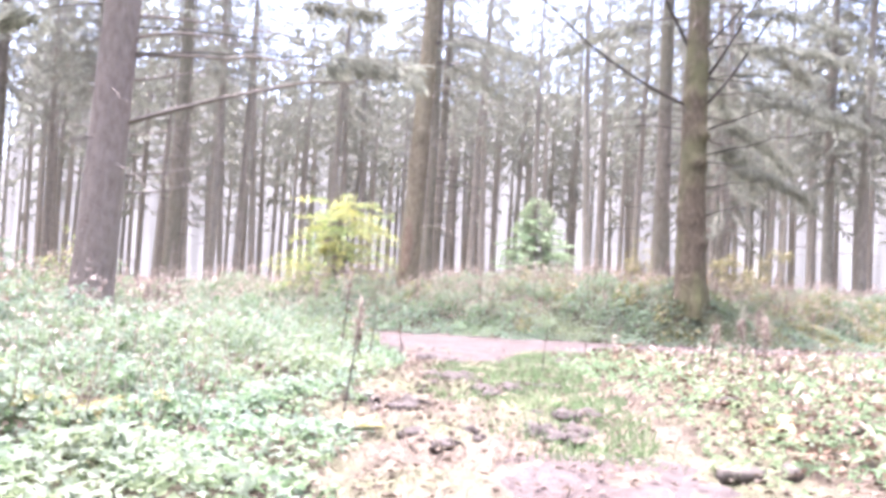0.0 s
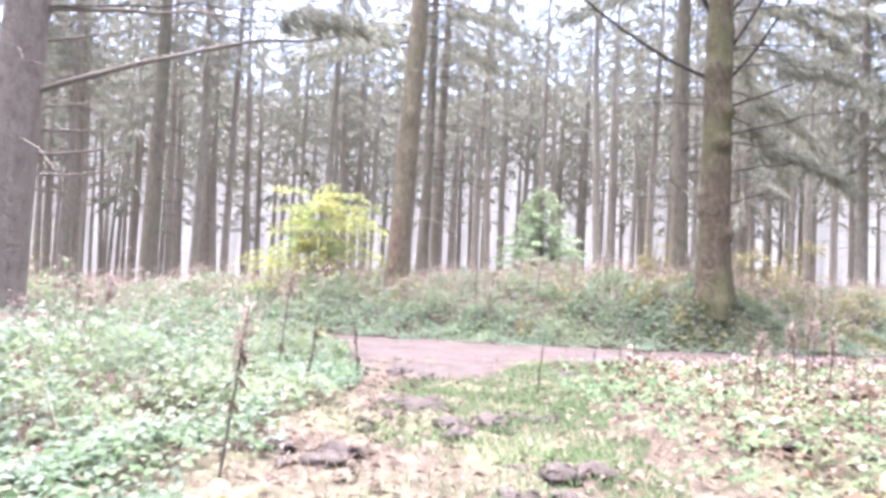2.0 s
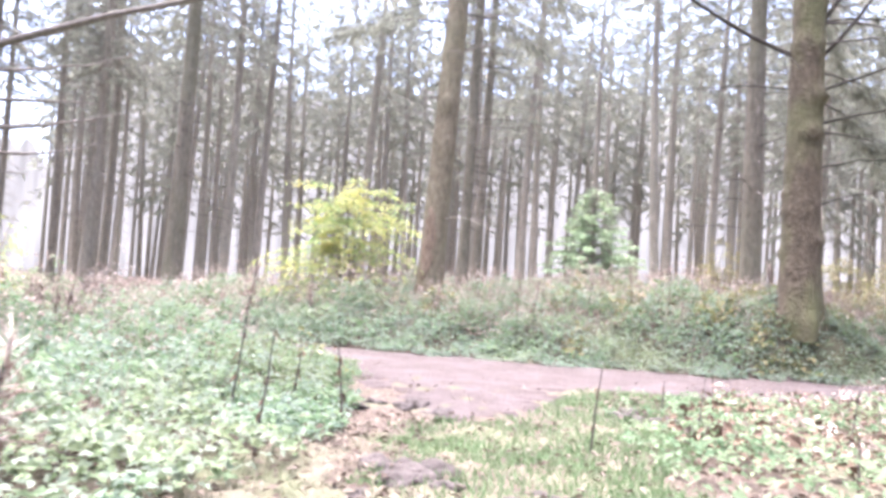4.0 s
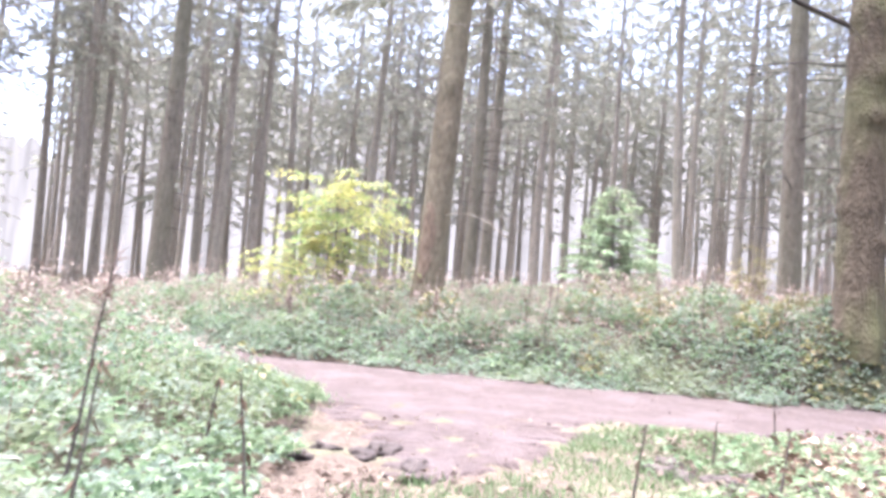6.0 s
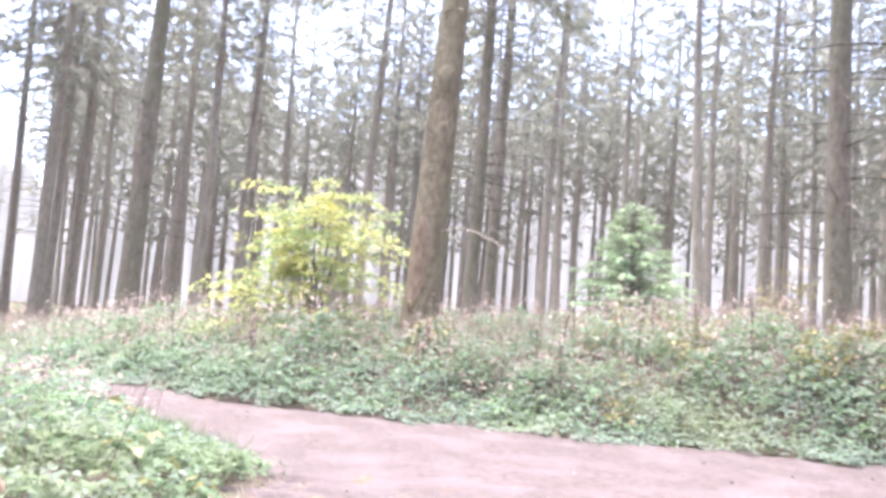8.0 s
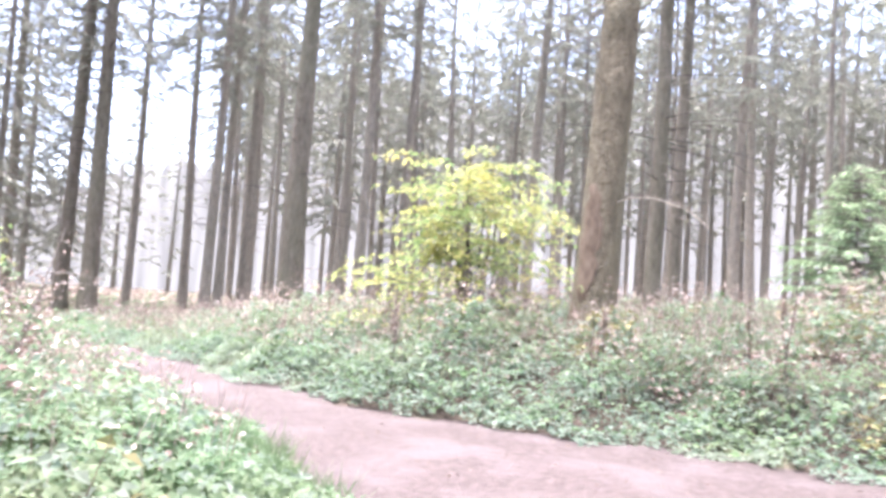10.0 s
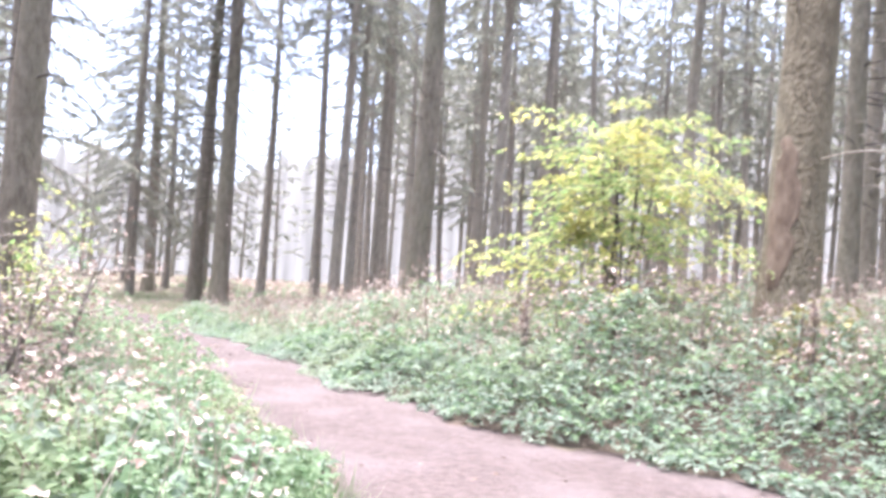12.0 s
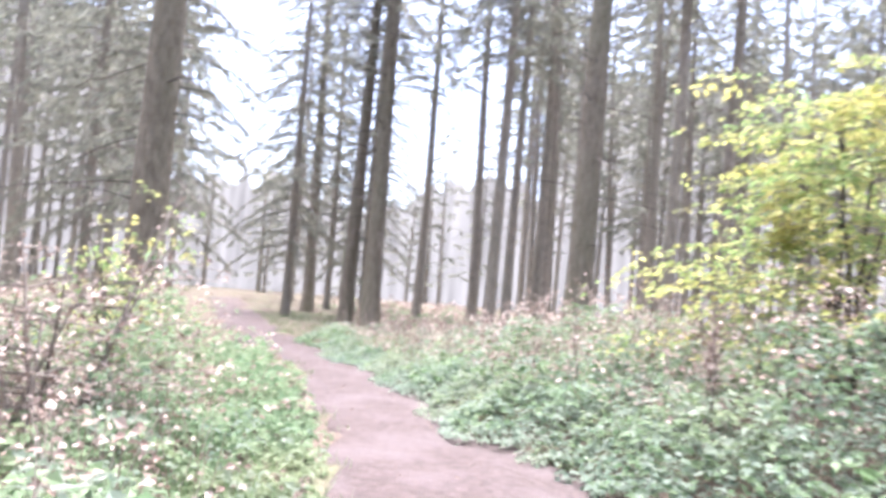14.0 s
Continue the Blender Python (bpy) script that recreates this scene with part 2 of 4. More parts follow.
def worn_patch(name, ax, ay, wide, label):
    """A bare strip of red grit along a bent line, its edges ragged."""
    t = np.linspace(0, 1, 40)
    cx, cy = np.interp(t, np.linspace(0, 1, len(ax)), ax), np.interp(t, np.linspace(0, 1, len(ay)), ay)
    half = np.interp(t, np.linspace(0, 1, len(wide)), wide) / 2
    s = np.linspace(-1, 1, 12)
    vx = cx[:, None] + half[:, None] * s[None, :] * (1 + 0.2 * rng.normal(0, 1, (40, 1)))
    vy = cy[:, None] + 0 * s[None, :]
    vz = land(vx, vy) + 0.03 - 0.07 * (np.abs(s) > 0.95)[None, :]
    q = np.arange(480).reshape(40, 12)
    ff = np.stack([q[:-1, :-1], q[:-1, 1:], q[1:, 1:], q[1:, :-1]], -1).reshape(-1, 4)
    return tagged(new(name, mesh_of(name, np.stack([vx, vy, vz], -1).reshape(-1, 3), ff, PATH, True)), label, "path", kind="structure")


worn_patch("path_spur", (0.2, 0.3, 0.5, 0.2), (16.6, 15.2, 14.0, 12.6), (3.4, 2.4, 1.5, 0.5), "worn red grit spur joining the forest path")
worn_patch("path_start", (1.0, 1.2, 1.35, 1.3), (-4, 1, 4, 6.1), (2.2, 2.2, 2.1, 1.2), "worn red grit strip with trampled litter")


# ---- misty tree line far off beyond the plantation: a plain ring, haze painted as glow ----
def glowing_mist_ring():
    m = bpy.data.materials.new("painted_mist_glow")
    m.use_nodes = True
    n, ln = m.node_tree.nodes, m.node_tree.links.new
    n.remove(n["Principled BSDF"])
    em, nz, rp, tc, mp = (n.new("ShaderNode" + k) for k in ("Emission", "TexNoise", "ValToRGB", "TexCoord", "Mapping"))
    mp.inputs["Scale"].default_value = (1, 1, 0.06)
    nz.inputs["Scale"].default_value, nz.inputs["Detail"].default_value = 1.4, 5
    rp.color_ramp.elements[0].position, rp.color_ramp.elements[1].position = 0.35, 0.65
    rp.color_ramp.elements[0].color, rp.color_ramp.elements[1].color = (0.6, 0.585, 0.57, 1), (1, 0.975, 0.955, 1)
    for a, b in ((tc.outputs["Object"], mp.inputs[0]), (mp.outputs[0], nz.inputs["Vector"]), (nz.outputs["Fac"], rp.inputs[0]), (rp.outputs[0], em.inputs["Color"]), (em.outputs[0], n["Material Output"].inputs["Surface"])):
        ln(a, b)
    # emission puts the hazy light between the far trunks into this surface
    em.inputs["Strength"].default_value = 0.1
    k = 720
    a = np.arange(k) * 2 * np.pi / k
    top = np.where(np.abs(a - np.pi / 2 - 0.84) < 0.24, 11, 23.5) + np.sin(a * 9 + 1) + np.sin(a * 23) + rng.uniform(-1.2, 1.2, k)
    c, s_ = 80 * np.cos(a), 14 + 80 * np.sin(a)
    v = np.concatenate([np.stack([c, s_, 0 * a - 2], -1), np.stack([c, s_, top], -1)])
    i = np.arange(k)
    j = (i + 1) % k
    tagged(new("backdrop", mesh_of("backdrop", v, np.stack([i, j, j + k, i + k], -1), m)), "glowing backdrop painted as a pale misty tree line in the distance", "backdrop", kind="structure")


glowing_mist_ring()


# ---- trees ----
def trunk_mesh(name, height, radius, material, sides=14, flare=0.35, bend=0.15, rings=26, sway=0.0, knots=()):
    t = np.linspace(0, 1, rings) ** 1.5
    z = t * height
    r = radius * (1 - 0.88 * t) * (1 + flare * np.exp(-z / 0.55))
    ph = rng.uniform(0, 6.28, 2)
    p = np.stack([bend * np.sin(z * 0.16 + ph[0]) - bend * np.sin(ph[0]) + sway * z, bend * np.sin(z * 0.13 + ph[1]) - bend * np.sin(ph[1]), z - 0.4 * (t == 0)], -1)
    v, f = tube(p, r, sides, 0.02 if rings < 60 else 0.007)
    v = v.reshape(rings, sides, 3)
    a = np.arange(sides) * 2 * np.pi / sides
    root = 1 + 0.16 * np.sin(a * 5 + ph[0])[None, :] * np.exp(-z / 0.5)[:, None] + 0.035 * np.sin(a * 3 + ph[1])[None, :]
    for zk in knots:
        for ak in rng.uniform(0, 6.28, 3):
            root = root + rng.uniform(0.08, 0.2) * np.exp(-((z - zk - rng.normal(0, 0.2)) / 0.1) ** 2)[:, None] * np.clip(np.cos(a - ak), 0, 1)[None, :] ** 3
    v[:, :, :2] = p[:, None, :2] + (v[:, :, :2] - p[:, None, :2]) * root[:, :, None]
    return mesh_of(name, v.reshape(-1, 3), f, material, True), p


def twig_line(start, az, length, rise, droop, n=7, wob=0.04):
    t = np.linspace(0, 1, n)
    d = np.array([math.cos(az), math.sin(az), 0])
    side = np.array([-d[1], d[0], 0])
    p = start + d * (t * length)[:, None]
    p[:, 2] += rise * t * length - droop * length * t ** 2
    p += side * (wob * length * np.cumsum(rng.normal(0, 0.4, n)) * t)[:, None]
    p[:, 2] += wob * length * rng.normal(0, 0.3, n) * t
    return p


def crown_mesh(name, low, top, reach, branches, sprays, material, droop=0.25, bare=0, slim=0.2, span=(0.22, 0.55), bends=6):
    """A conifer crown: thin boughs with hanging needle sprays, and bare dead boughs below."""
    wood, pos, dirs, nor, ln_ = [], [], [], [], []
    for b in range(branches):
        u = (b + rng.uniform(0, 1)) / branches
        z = low + (top - low) * u
        length = reach * (1 - u) ** 0.7 * rng.uniform(0.55, 1.1) + 0.25
        az = b * 2.4 + rng.normal(0, 0.3)
        line = twig_line(np.array([0, 0, z]), az, length, rng.uniform(0.0, 0.25), droop * rng.uniform(0.6, 1.6), bends)
        wood.append(tube(line, np.linspace(0.022, 0.006, bends), 3))
        k = max(4, int(sprays * length / reach))
        at = rng.uniform(0.2, 1.0, k)
        idx = at * (bends - 1)
        i0 = np.minimum(idx.astype(int), bends - 2)
        base = line[i0] + (line[i0 + 1] - line[i0]) * (idx - i0)[:, None]
        along = line[i0 + 1] - line[i0]
        along /= np.linalg.norm(along, axis=1)[:, None]
        side = np.cross(along, [0, 0, 1.0]) * rng.choice([-1, 1], k)[:, None]
        d = along * rng.uniform(0.2, 0.9, (k, 1)) + side * rng.uniform(0.2, 1.0, (k, 1)) + np.array([0, 0, -1]) * rng.uniform(0.0, 0.7, (k, 1))
        pos.append(base)
        dirs.append(d)
        nor.append(unit(k, 0.6))
        ln_.append(rng.uniform(*span, k) * (0.6 + 0.4 * length / reach))
    pos, dirs, nor, ln_ = map(np.concatenate, (pos, dirs, nor, ln_))
    v, f = leaves_at(pos, dirs, nor, ln_, ln_ * slim, 0.1)
    for b in range(bare):
        z = rng.uniform(low * 0.35, low + 1)
        line = twig_line(np.array([0, 0, z]), rng.uniform(0, 6.28), rng.uniform(0.5, 1.9), rng.uniform(-0.1, 0.35), rng.uniform(0.1, 0.5), bends)
        wood.append(tube(line, np.linspace(0.016, 0.004, bends), 3))
    wv, wf = join(wood)
    me = mesh_of(name, v, f, material)
    return me, mesh_of("bough", wv, wf, DEADWOOD)


CROWNS = [crown_mesh("crown", low, top, reach, 100, 90, NEEDLES, 0.35, 44, 0.13, (0.16, 0.42), 4) for low, top, reach in ((9.0, 24, 3.0), (10.5, 25, 3.2), (8.0, 22, 2.8), (11, 26, 3.1))]
FAR_CROWNS = [crown_mesh("crown", low, top, reach, 88, 60, NEEDLES, 0.35, 34, 0.12, (0.3, 0.7), 3) for low, top, reach in ((7.5, 24, 3.1), (9, 25, 3.2), (6.0, 22, 3.0), (8, 26, 3.2))]
LOW_CROWNS = [crown_mesh("crown", low, top, reach, 150, 120, NEEDLES, 0.45, 30, 0.13, (0.16, 0.42)) for low, top, reach in ((2.6, 19, 3.2), (5.0, 21, 3.2))]
TRUNKS = [trunk_mesh("trunk", 25, 0.25, BARK, 10, bend=0.22, rings=16)[0] for _ in range(5)]


def forest_tree(x, y, dia, crown, label, group, size=1.0):
    root = tagged(new("spruce_tree"), label, "tree", group)
    s = dia / 0.5
    me = TRUNKS[rng.integers(len(TRUNKS))]
    tr = part("trunk", me, root)
    tr.scale = (s, s, 1)
    a = rng.uniform(0, 360)
    part("crown", crown[0], root)
    tagged(part("bough", crown[1], root), kind="stuff")
    root.matrix_basis = pose(x, y, float(land(x, y)) - 0.05, rng.normal(0, 0.5), rng.normal(0, 0.5), a) @ Matrix.Diagonal((size, size, size, 1))
    return root


STAND_LEFT = [(-16.3, 35.3), (-28.0, 56.0), (-22.5, 49.8), (-14.1, 41.9), (-17.4, 52.2), (-10.25, 38.6), (-15.2, 53.1), (-13.2, 53.7), (-14.6, 61.7), (-15.4, 73.3), (-10.0, 54.5), (-7.3, 55.1), (-5.7, 55.3), (-20.4, 44.2), (-6.2, 42.4), (-8.5, 60.0)]
STAND_RIGHT = [(-1.4, 55.7), (0.3, 63.9), (1.1, 75.3), (1.7, 45.0), (2.6, 49.7), (4.2, 63.8), (6.0, 63.7), (6.5, 55.5), (10.1, 74.6), (10.3, 63.1), (7.5, 39.4), (9.9, 48.7), (16.9, 73.3), (20.5, 84.7), (10.9, 43.6), (14.8, 53.8), (20.7, 60.3), (18.5, 52.5), (13.3, 37.7), (14.6, 40.0), (26.5, 62.8), (19.7, 44.5), (24.5, 51.3), (14.8, 29.5), (15.8, 29.0)]
STAND_CLEARING = [(-36.9, 28.2), (-32.4, 29.3), (-63.3, 43.7), (-25.7, 50.7), (-25.1, 58.3), (-18.4, 49.6), (-23.6, 68.1), (-18.5, 61.4), (-11.0, 36.6), (-17.2, 37.4), (-18.8, 41.4), (-20.0, 39.0), (-22.5, 38.5)]
placed = []
for stand, label in ((STAND_LEFT, "tall spruce with bare grey-brown trunk in the plantation"), (STAND_RIGHT, "tall spruce with thin bare trunk among weeds"), (STAND_CLEARING, "tall spruce with dark bare trunk near the clearing")):
    for x, y in stand:
        forest_tree(x, y, rng.uniform(0.36, 0.5), LOW_CROWNS[1] if x > 14 and y < 31 else CROWNS[rng.integers(4)], label, "plantation spruces", rng.uniform(0.95, 1.08))
        placed.append((x, y))
KEEP = [(-1.05, 23.9), (6.85, 21.2), (-6.2, 13.75), (-11.6, 32.9), (8.0, 28.0), (-0.6, 31.0), (-0.3, 36.0), (-19.5, 33.2), (-20.7, 33.4), (-28, 37.5), (-14, 22.5)]
placed += KEEP
tries = 0
while len(placed) < 190 and tries < 12000:
    tries += 1
    x, y = rng.uniform(-75, 60), rng.uniform(-35, 100)
    away = math.hypot(x, y - 12)
    front = y > 36 + 0.1 * abs(x)
    side = x > 17 or (x < -17 and y < 22)
    behind = y < -6
    in_clearing = -0.3 < math.atan2(-(x + 1), y - 16) - 0.86 < 0.22 and 22 < math.hypot(x + 1, y - 16) < 85
    if math.hypot(x, y - 14) > 77 or not (front or side or behind) or in_clearing or abs(y - np.interp(x, FAR_X, FAR_Y) + 1.5) < 3:
        continue
    if front and away < 60 and x > -24 and rng.uniform() < 0.72:
        continue
    if min((x - a) ** 2 + (y - b) ** 2 for a, b in placed) < 7:
        continue
    placed.append((x, y))
    forest_tree(x, y, rng.uniform(0.34, 0.55), FAR_CROWNS[rng.integers(4)], "tall spruce with bare trunk deep in the plantation", "plantation spruces", rng.uniform(0.85, 1.1))


def far_forest():
    """The rest of the plantation, past counting: thin bare trunks with crowns from six metres up, lower on the clearing's far side."""
    shapes = []
    for k in range(8):
        pos, dirs = [], []
        low = (6.0, 8.0, 10.0, 11.5, 13.0, 9.0, 1.2, 2.5)[k]
        for b in range(30):
            u = ((b + rng.uniform(0, 1)) / 30) ** 0.85
            reach = 2.8 * (1 - u) ** 0.6 * rng.uniform(0.6, 1.1) + 0.3
            az = b * 2.4 + rng.normal(0, 0.3)
            m = 9
            at = rng.uniform(0.15, 1, m) * reach
            base = np.stack([np.cos(az) * at, np.sin(az) * at, low + (24.5 - low) * u - 0.25 * at ** 1.3], -1)
            pos.append(base)
            dirs.append(np.stack([np.cos(az) + rng.normal(0, 0.7, m), np.sin(az) + rng.normal(0, 0.7, m), rng.uniform(-0.9, 0.1, m)], -1))
        pos, dirs = np.concatenate(pos), np.concatenate(dirs)
        ln_ = rng.uniform(0.5, 1.3, len(pos))
        shapes.append(leaves_at(pos, dirs, unit(len(pos), 0.6), ln_, ln_ * 0.28, 0.1))
    leaves, stems = [], []
    taken = np.array(placed)
    for r in np.arange(50, 78, 4.0):
        for a in np.arange(-0.9, 1.4, 4.0 / r):
            rr, aa = r + rng.uniform(-1.3, 1.3), a + rng.uniform(-1.2, 1.2) / r
            x, y = -rr * math.sin(aa), 12 + rr * math.cos(aa)
            heading, far = math.atan2(-(x + 1), y - 16), math.hypot(x + 1, y - 16)
            opening = 0.63 < heading < 1.05
            if (opening and far < 66) or np.min(np.hypot(taken[:, 0] - x, taken[:, 1] - y)) < 2.2:
                continue
            size = rng.uniform(0.4, 0.66) if opening else rng.uniform(0.85, 1.1)
            turn = rng.uniform(0, 6.28)
            spin = np.array([[math.cos(turn), -math.sin(turn), 0], [math.sin(turn), math.cos(turn), 0], [0, 0, 1]])
            at = np.array([x, y, float(land(x, y)) - 0.05])
            v, f = shapes[int(rng.integers(6, 8)) if opening else int(rng.integers(6))]
            leaves.append((v @ spin.T * (np.array([1.5, 1.5, 1]) if opening else 1) * size + at, f))
            z = np.array([-0.3, 8, 22]) * size
            lean = rng.normal(0, 0.012, 2)
            stems.append(tube(np.stack([x + lean[0] * z, y + lean[1] * z, at[2] + z], -1), np.array([0.21, 0.16, 0.04]) * rng.uniform(0.75, 1.15), 5))
    root = tagged(new("far_forest"), "distant spruce plantation of thin bare trunks", "forest", kind="stuff")
    v, f = join(leaves)
    tagged(part("crown", mesh_of("crown", v, f, NEEDLES), root), kind="stuff")
    v, f = join(stems)
    tagged(part("trunk", mesh_of("trunk", v, f, BARK), root), kind="stuff")


far_forest()


def big_tree(name, x, y, dia, height, material, label, crown=None, lean=0.0, sides=24, flare=0.3, knots=(), rings=48):
    root = tagged(new(name), label, "tree")
    me, axis = trunk_mesh("trunk", height, dia / 2, material, sides, flare, 0.1, rings, lean, knots)
    part("trunk", me, root)
    if crown:
        part("crown", crown[0], root)
        tagged(part("bough", crown[1], root), kind="stuff")
    root.location = (x, y, float(land(x, y)) - 0.05)
    return root, axis


def limb(root, axis, z, az, length, rise, droop, radius, material=DEADWOOD, name="branch", forks=0, wob=0.05, label=""):
    i = int(np.argmin(np.abs(axis[:, 2] - z)))
    start = np.array([axis[i, 0], axis[i, 1], z])
    length += 0.3
    line = twig_line(start, az, length, rise, droop, 10, wob)
    pieces = [tube(line, np.linspace(radius, radius * 0.25, 10), 6, 0.06)]
    for k in range(forks):
        j = int(rng.integers(4, 9))
        sub = twig_line(line[j].copy(), az + rng.choice([-1, 1]) * rng.uniform(0.4, 0.9), length * rng.uniform(0.2, 0.4), rng.uniform(-0.2, 0.3), 0.2, 6, wob)
        pieces.append(tube(sub, np.linspace(radius * 0.4, radius * 0.12, 6), 4))
    v, f = join(pieces)
    return part(name, mesh_of(name, v, f, material, True), root, label)


def needle_bough(root, axis, z, az, length, rise, droop, radius, start=0.3, n=420):
    """A living bough: a limb whose outer stretch carries hanging needle sprays."""
    x, y = np.interp(z, axis[:, 2], axis[:, 0]), np.interp(z, axis[:, 2], axis[:, 1])
    line = twig_line(np.array([x, y, z]), az, length, rise, droop, 12, 0.04)
    v, f = tube(line, np.linspace(radius, radius * 0.2, 12), 6, 0.05)
    ob = part("branch", mesh_of("branch", v, f, SNAG, True), root, "living branch with grey-green needles")
    at = rng.uniform(start, 1.0, n) * 11
    i0 = np.minimum(at.astype(int), 10)
    base = line[i0] + (line[i0 + 1] - line[i0]) * (at - i0)[:, None]
    along = line[i0 + 1] - line[i0]
    along /= np.linalg.norm(along, axis=1)[:, None]
    side = np.cross(along, [0, 0, 1.0]) * rng.normal(0, 1, n)[:, None]
    base = base + side * rng.uniform(0, 0.4, (n, 1)) - np.array([0, 0, 1]) * rng.uniform(0, 0.2, (n, 1))
    d = along * rng.uniform(0.3, 1, (n, 1)) + side * 0.8 - np.array([0, 0, 1]) * rng.uniform(0, 0.8, (n, 1))
    ln_ = rng.uniform(0.12, 0.34, n)
    v, f = leaves_at(base, d, unit(n, 0.6), ln_, ln_ * 0.16, 0.1)
    tagged(part("needles", mesh_of("needles", v, f, NEEDLES), ob), kind="stuff")


# tree with red-brown bark and a worn scar, in front of the path's bend
ct, ax = big_tree("spruce_tree", -1.02, 23.8, 0.67, 27, BARK_RED, "large spruce with red-brown scaly bark and worn scar", CROWNS[1], 0.022, knots=(4.2, 5.3, 6.4, 7.2), rings=110)
for z, az, ln_, r in ((4.2, 0.3, 0.5, 0.02), (6.4, 0.2, 1.6, 0.025), (5.3, 3.0, 0.4, 0.018), (7.2, 0.5, 2.0, 0.025), (8.0, 2.6, 1.2, 0.02)):
    limb(ct, ax, z, az, ln_, 0.5, 0.2, r, forks=1)
limb(ct, ax, 2.2, -0.7, 1.8, 0.35, 0.55, 0.013, PALEWOOD, "branch", 0, 0.03, "pale bent dead branch")


for z, az, ln_ in ((7.2, 3.3, 3.2), (7.8, 2.7, 3.4), (8.4, 0.2, 3.4), (8.0, 5.6, 3.0), (7.5, 0.5, 2.8)):
    needle_bough(ct, ax, z, az, ln_, 0.1, 0.28, 0.03)


def bark_scar(root, axis, radius, z0, z1, a0, a1):
    """A ragged patch of bare orange wood that hugs the trunk."""
    zs, n = np.linspace(z0, z1, 16), 12
    v = []
    for i, z in enumerate(zs):
        k = int(np.argmin(np.abs(axis[:, 2] - z)))
        cx, cy = np.interp(z, axis[:, 2], axis[:, 0]), np.interp(z, axis[:, 2], axis[:, 1])
        span = math.sin(math.pi * (i + 0.6) / 16.2) ** 0.6 * rng.uniform(0.75, 1.0)
        mid, half = (a0 + a1) / 2 + rng.normal(0, 0.08), (a1 - a0) / 2 * span
        for j in range(n):
            a = mid + half * (2 * j / (n - 1) - 1)
            edge = 0.0 if 0 < j < n - 1 and 0 < i < 15 else -0.05
            r = radius * (1 - 0.88 * z / 27) * (1 + 0.3 * math.exp(-z / 0.55)) * 1.05 + 0.004 + edge + rng.normal(0, 0.003)
            v.append((cx + r * math.cos(a), cy + r * math.sin(a), z))
    q = np.arange(16 * n).reshape(16, n)
    f = np.stack([q[:-1, :-1], q[:-1, 1:], q[1:, 1:], q[1:, :-1]], -1).reshape(-1, 4)
    part("bark_scar", mesh_of("bark_scar", np.array(v), f, SCAR, True), root, "bare orange-brown worn bark patch")


bark_scar(ct, ax, 0.335, 0.7, 2.6, 3.7, 5.0)

# mossy tree with rising limbs
rt, ax = big_tree("spruce_tree", 6.85, 21.2, 0.8, 26, BARK_MOSS, "large mossy spruce with rising forked limbs", CROWNS[3], knots=(1.6, 2.3, 3.1, 4.0, 4.7, 5.4, 6.1, 6.8), rings=140)
for z, az, ln_, rise, droop, r in ((6.7, 3.14, 1.6, 1.8, 0.0, 0.06), (6.8, 0.1, 1.2, 1.25, 0.0, 0.05), (5.8, -0.1, 2.4, 1.55, -0.2, 0.055), (5.2, -0.1, 2.6, 1.0, -0.65, 0.055), (5.4, 3.2, 5.2, 0.35, -0.37, 0.055), (4.65, 0.1, 3.2, 0.45, 0.02, 0.04), (4.0, 0.1, 3.2, 0.32, 0.05, 0.035), (3.1, 0.0, 2.2, 0.28, 0.1, 0.025), (2.3, 0.2, 1.1, 0.35, 0.0, 0.035), (4.8, 2.6, 2.0, 0.2, 0.1, 0.025), (6.2, 0.4, 3.5, 0.3, 0.2, 0.03)):
    limb(rt, ax, z, az, ln_, rise, droop, r, LIMB, forks=2)

for z, az, ln_ in ((7.6, 0.3, 4.0), (8.2, -0.3, 4.2), (7.9, 3.0, 3.8), (5.2, 0.5, 4.4), (3.9, 0.2, 3.8), (6.8, 1.0, 4.0), (6.2, 0.0, 4.6), (5.7, -0.5, 4.2), (7.0, -0.7, 4.4), (4.6, 0.7, 4.2)):
    needle_bough(rt, ax, z, az, ln_, 0.12, 0.36, 0.03, 0.3, 760)

# grey tree with dead snags beside the thicket
lt, ax = big_tree("spruce_tree", -6.2, 13.75, 0.76, 25, BARK_GREY, "grey-purple barked spruce with dead snapped side branches", CROWNS[0], 0.05)
for z, az, ln_, rise, droop, r in ((5.4, 0.05, 2.5, 0.42, 0.5, 0.03), (5.15, 0.1, 3.9, 0.12, 0.09, 0.03), (4.67, 0.55, 1.4, 0.3, -0.05, 0.024), (3.85, 0.06, 5.0, 0.4, 0.14, 0.04), (3.7, 0.9, 2.0, 0.2, -0.15, 0.02), (3.37, 0.75, 1.3, 0.12, -0.02, 0.026), (3.0, 0.55, 1.6, 0.08, -0.16, 0.03), (2.75, 0.9, 1.6, -0.05, -0.25, 0.024), (2.5, 0.4, 0.6, 0.0, 0.0, 0.018), (3.8, 2.9, 1.0, 0.15, 0.0, 0.016), (3.05, 3.0, 0.8, 0.0, 0.0, 0.018), (5.9, 0.2, 3.2, 0.05, 0.1, 0.028)):
    limb(lt, ax, z, az, ln_, rise, droop, r * 1.35, DEADWOOD, wob=0.025)

